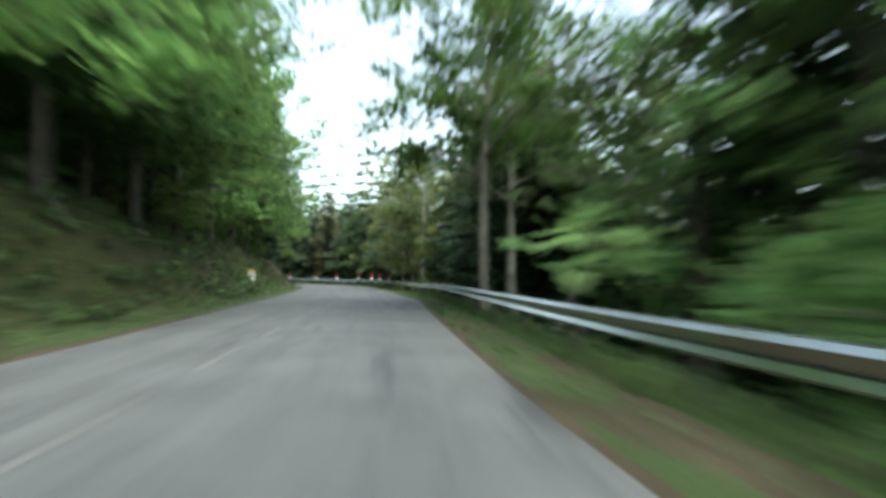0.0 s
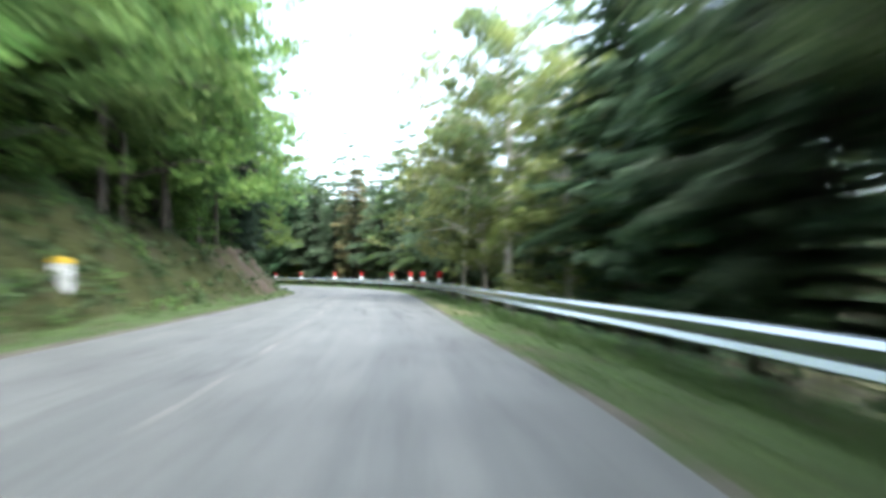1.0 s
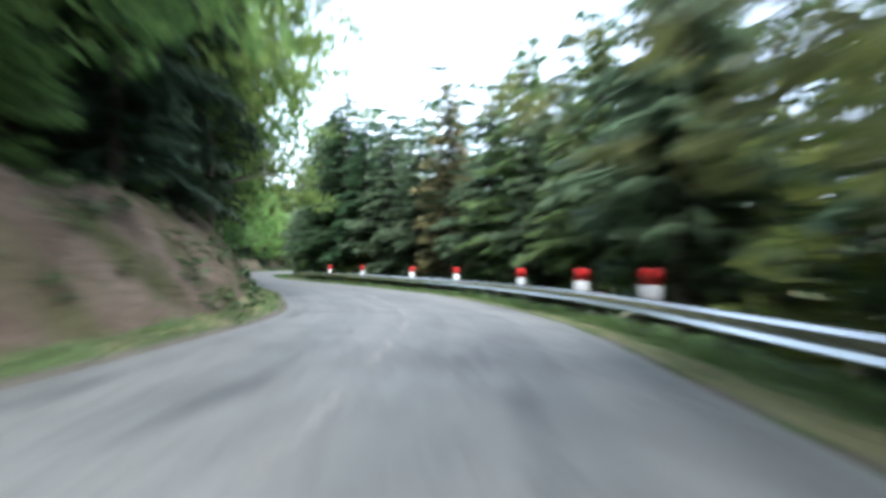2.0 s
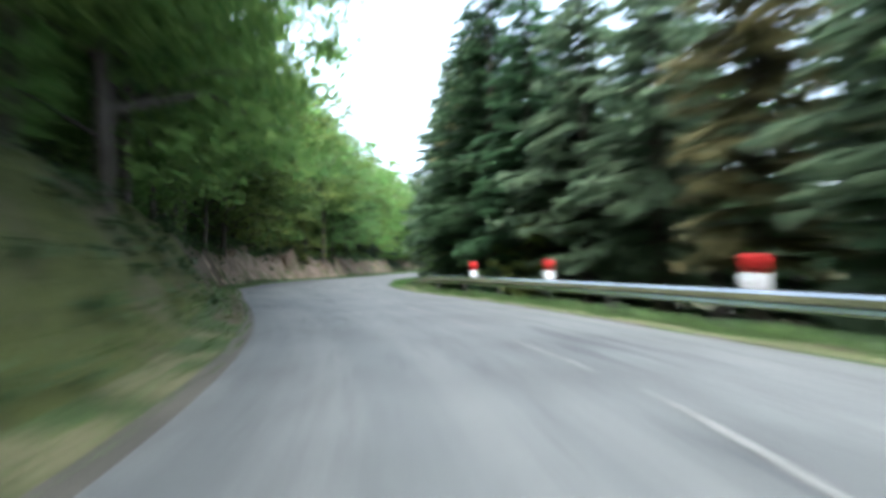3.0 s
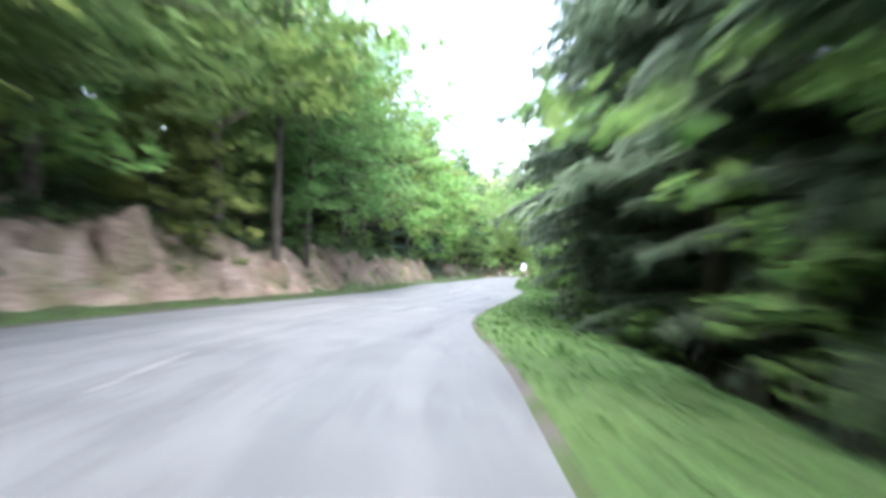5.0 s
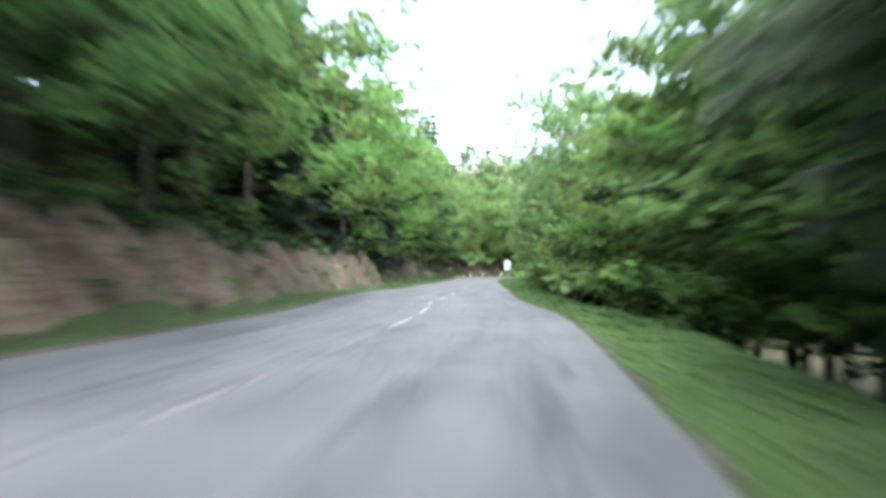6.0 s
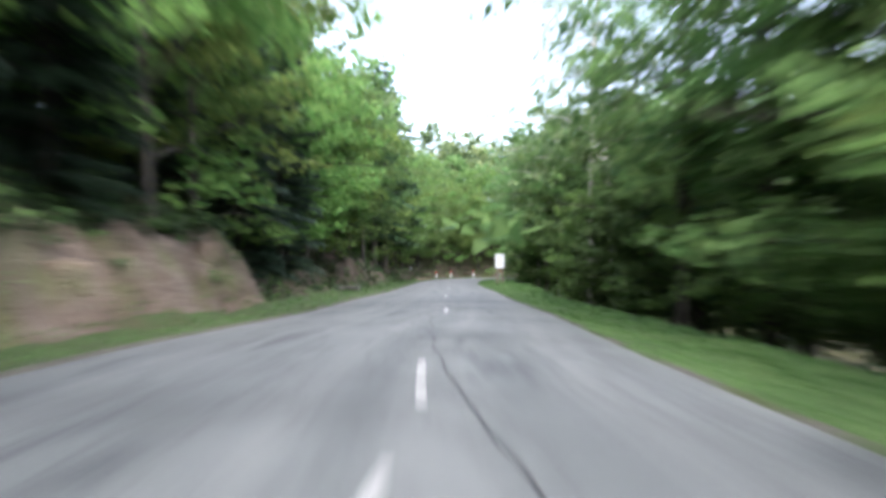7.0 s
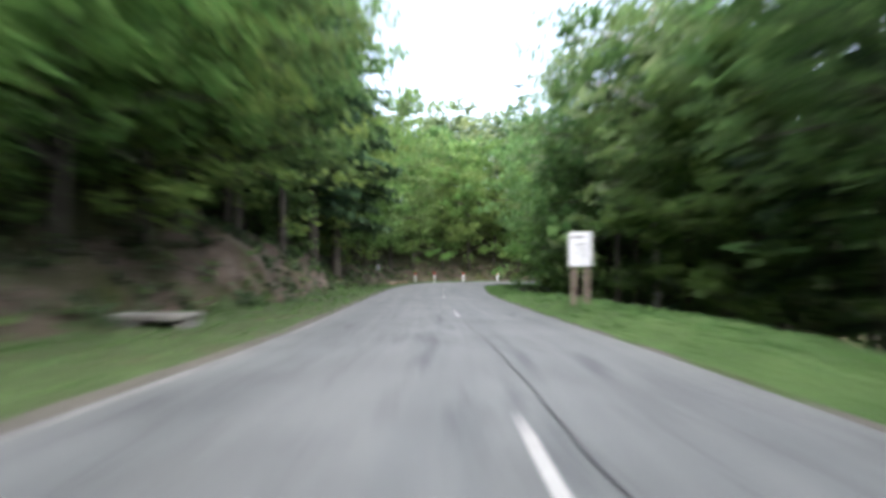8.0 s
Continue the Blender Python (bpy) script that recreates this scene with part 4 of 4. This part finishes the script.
def build_grass():
    rng = np.random.default_rng(51)
    V, fresh = [], []
    for s in np.arange(36, S_END - 30, 0.2):
        for side in (-1, 1):
            if side < 0:
                w, n = float(np.interp(s, S_BANK, BANK_0)) + 0.5, 9
            else:
                w, n = (rail_off(s) + 0.1, 9) if s < S_GRASS - 14 else (2.7, 34)
            for _ in range(n):
                d = 0.1 + (w - 0.1) * rng.random()
                x, y = off_edge(s + rng.random() * 0.2, side, d)
                z = (left_height if side < 0 else right_height)(s, d, x, y) - 0.05
                h = (0.03 + 0.05 * rng.random()) * (0.7 + 0.7 * min(1, d / 1.5))
                a = rng.random() * 6.28
                u = np.array([math.cos(a), math.sin(a), 0]) * 0.06
                q = np.array([-math.sin(a) * h, math.cos(a) * h, h * 0.9])
                p = np.array([x, y, z])
                V += [p - u, p + u, p + q * 1.15]
            if side > 0 and s < S_GRASS - 14:
                # longer blades round the feet of the barrier
                for _ in range(9):
                    d = rail_off(s) - 0.2 + 0.9 * rng.random()
                    x, y = off_edge(s + rng.random() * 0.2, 1, d)
                    h = 0.1 + 0.17 * rng.random()
                    a = rng.random() * 6.28
                    u = np.array([math.cos(a), math.sin(a), 0]) * 0.035
                    q = np.array([-math.sin(a) * h * 0.4, math.cos(a) * h * 0.4, h])
                    p = np.array([x, y, right_height(s, d, x, y) - 0.05])
                    V += [p - u, p + u, p + q]
        fresh += [int(s > 162)] * (len(V) // 3 - len(fresh))
    v = np.array(V)
    ob = new("grass", quads("grass", v, np.arange(len(v)).reshape(-1, 3), [GRASS_BLADE, GRASS_FRESH], np.array(fresh)))
    tagged(ob, "short green roadside grass with dry tufts", "grass", kind="stuff")


build_grass()


# ---------------------------------------------------------------- rock outcrops
def make_rock(seed):
    bm = bmesh.new()
    bmesh.ops.create_icosphere(bm, subdivisions=3, radius=1)
    rng = np.random.default_rng(seed)
    planes = rng.normal(size=(9, 3)) * np.array([1, 1, 0.8])
    planes /= np.linalg.norm(planes, axis=1)[:, None]
    cut = 0.42 + 0.3 * rng.random(9)
    for v in bm.verts:
        c = np.array(v.co)
        for pl, k in zip(planes, cut):
            e = c @ pl - k
            if e > 0:
                c = c - pl * e
        c *= 1 + 0.12 * noise.noise(Vector(c) * 2.5 + Vector((seed, 0, 0)))
        v.co = c
    return mesh_of(bm, "rock_outcrop", ROCK if seed > 2 else MOSSY)


rng = np.random.default_rng(61)
ROCKS = [make_rock(k) for k in (1, 2, 3, 4)]
spots = [(station(-58.5, 129.5), 2.0, 1.15, 2.0)] + [(s + rng.normal(), float(np.interp(s, S_BANK, BANK_0)) + float(np.interp(s, S_BANK, BANK_W)) * (0.3 + 0.5 * rng.random()),
         0.35 + 0.45 * rng.random(), 0.8 + 0.7 * rng.random()) for s in np.arange(172, S_ROCK1, 5.5)]
for s, d, size, tall in spots:
    x, y = off_edge(s, -1, d)
    ob = new("rock_outcrop", ROCKS[int(rng.integers(0, 2)) + (2 if s > 152 else 0)])
    tagged(ob, "angular pale brown rock jutting from the bank", "rock", "rocks in the cutting")
    ob.matrix_basis = pose(x, y, left_height(s, d, x, y) - 0.25 * size, rng.normal() * 12, rng.normal() * 12, heading(s) + rng.normal() * 15) @ Matrix.Diagonal((size * 1.7, size * 0.7, size * tall * 0.8, 1))


# ---------------------------------------------------------------- information sign
def build_sign():
    x, y = -72.3, 204.8
    root = tagged(new("information_sign"), "white rectangular information sign on two wooden posts in the verge", "sign")
    panel = part("panel", box(bmesh.new(), 0, 0, 1.84, 0.62, 0.04, 0.98, 0.015), SIGN_WHITE, root, "white sign panel")
    part("heading_bar", box(bmesh.new(), -0.06, -0.024, 2.18, 0.34, 0.004, 0.06), GREY_PRINT, panel, "unreadable grey heading")
    part("pictogram", box(box(box(bmesh.new(), 0.0, -0.024, 1.98, 0.26, 0.004, 0.04), 0.11, -0.024, 1.78, 0.04, 0.004, 0.4), -0.09, -0.024, 1.82, 0.03, 0.004, 0.3), GREY_PRINT, panel, "grey line drawing")
    for dx in (-0.18, 0.18):
        part("post", box(bmesh.new(), dx, 0.06, 0.55, 0.13, 0.08, 2.3, 0.01), WOOD, root, "weathered wooden post")
    root.matrix_basis = pose(x, y, -0.02, 0, 0, 14)


build_sign()


# ---------------------------------------------------------------- kilometre stone, left bank
def build_milestone():
    x, y = -12.5, 42.95
    s, side, d, z = terrain(x, y)
    root = tagged(new("milestone"), "white kilometre stone with a rounded yellow top on the grassy bank", "milestone")
    bm = bmesh.new()
    box(bm, 0, 0, 0.12, 0.42, 0.28, 0.91, 0.03)
    part("body", bm, WHITE, root, "white painted stone")
    verts, faces = [], []
    n = 14
    for yy in (-0.143, 0.143):
        for i in range(n + 1):
            a = math.pi * i / n
            verts.append((0.213 * math.cos(a), yy, 0.565 + 0.16 * math.sin(a)))
    for i in range(n):
        faces.append((i, i + 1, n + 2 + i, n + 1 + i))
    faces.append(tuple(range(n + 1))[::-1])
    faces.append(tuple(range(n + 1, 2 * n + 2)))
    faces.append((0, n + 1, 2 * n + 1, n))
    part("cap", data_mesh("cap", verts, faces, YELLOW), None, root, "yellow rounded cap")
    root.matrix_basis = pose(x, y, z - 0.1, 0, 0, 12)


build_milestone()


# ---------------------------------------------------------------- culvert head in the left verge
def build_culvert():
    s = 254.6
    x, y = off_edge(s, -1, 2.75)
    root = tagged(new("culvert"), "low weathered concrete culvert head with a dark opening in the grass", "culvert")
    part("slab", box(bmesh.new(), 0, 0, 0.3, 1.0, 1.6, 0.12, 0.03), CONCRETE, root, "weathered concrete slab")
    part("side_wall", box(bmesh.new(), 0, 0.48, -0.05, 0.94, 0.6, 0.58, 0.02), CONCRETE, root)
    part("side_wall", box(bmesh.new(), 0, -0.72, -0.05, 0.94, 0.12, 0.58, 0.02), CONCRETE, root)
    part("back_wall", box(bmesh.new(), 0.42, -0.24, -0.05, 0.1, 0.83, 0.58), CONCRETE, root)
    part("apron", box(bmesh.new(), -0.95, -0.2, -0.06, 0.9, 0.7, 0.1, 0.03), CONCRETE, root, "pale concrete apron")
    root.matrix_basis = pose(x, y, -0.04, 0, 0, heading(s))


build_culvert()


# ---------------------------------------------------------------- small things at the far bend
def build_marker():
    x, y = off_edge(station(-90, 231.5), -1, 1.3)
    z = terrain(x, y)[3]
    root = tagged(new("roadside_post"), "slim grey metal post with a small plate in the grass", "post")
    part("pole", lathe(bmesh.new(), [(0.035, -0.3), (0.035, 1.75), (0.02, 1.77)], 12), STEEL, root, "", True)
    part("plate", box(bmesh.new(), 0, -0.04, 1.5, 0.3, 0.012, 0.42, 0.003), GREY_PRINT, root, "grey plate")
    root.matrix_basis = pose(x, y, z, 0, 0, 55)


build_marker()
rng = np.random.default_rng(71)
for k in range(5):
    x, y = off_edge(station(-92, 240) + k * 1.9, -1, 0.9 + 0.3 * (k % 2))
    ob = new("boulder", ROCKS[2 + k % 2])
    tagged(ob, "pale rounded boulder on the grass at the bend", "boulder", "boulders at the bend")
    c = 0.28 + 0.14 * rng.random()
    ob.matrix_basis = pose(x, y, terrain(x, y)[3] + 0.05, 0, 0, rng.random() * 360) @ Matrix.Diagonal((c * 1.5, c, c, 1))


def make_fallen_branch(seed):
    rng = np.random.default_rng(seed)
    v, f = [], []
    pts = [np.array((0, 0, 0.05)), np.array((0.9, 0.15 * rng.normal(), 0.14)), np.array((1.9, 0.2 * rng.normal(), 0.1)), np.array((2.8, 0.3 * rng.normal(), 0.2))]
    limb(v, f, pts, 0.06, 0.02, 7)
    for t in (1, 2):
        limb(v, f, [pts[t], pts[t] + np.array((0.5, 0.35 * (-1) ** t, 0.15)), pts[t] + np.array((0.9, 0.5 * (-1) ** t, 0.2))], 0.025, 0.008, 5)
    return data_mesh("fallen_branch", v, f, GREY_BARK, None, True)


BRANCHES = [make_fallen_branch(k) for k in (1, 2)]
for k, (s, d, turn) in enumerate(((55, 4.2, 130), (60, 3.8, 150), (67, 4.0, 120))):
    x, y = off_edge(s, -1, d)
    x2, y2 = off_edge(s, -1, d + 1.0)
    rise = math.degrees(math.atan2(left_height(s, d + 1.0, x2, y2) - left_height(s, d, x, y), 1.0))
    ob = new("fallen_branch", BRANCHES[k % 2])
    tagged(ob, "bare grey dead branch lying up the bank", "branch", "dead branches on the bank")
    ob.matrix_basis = pose(x, y, left_height(s, d, x, y) + 0.06, 0, -min(45, rise), heading(s) + turn - 60)
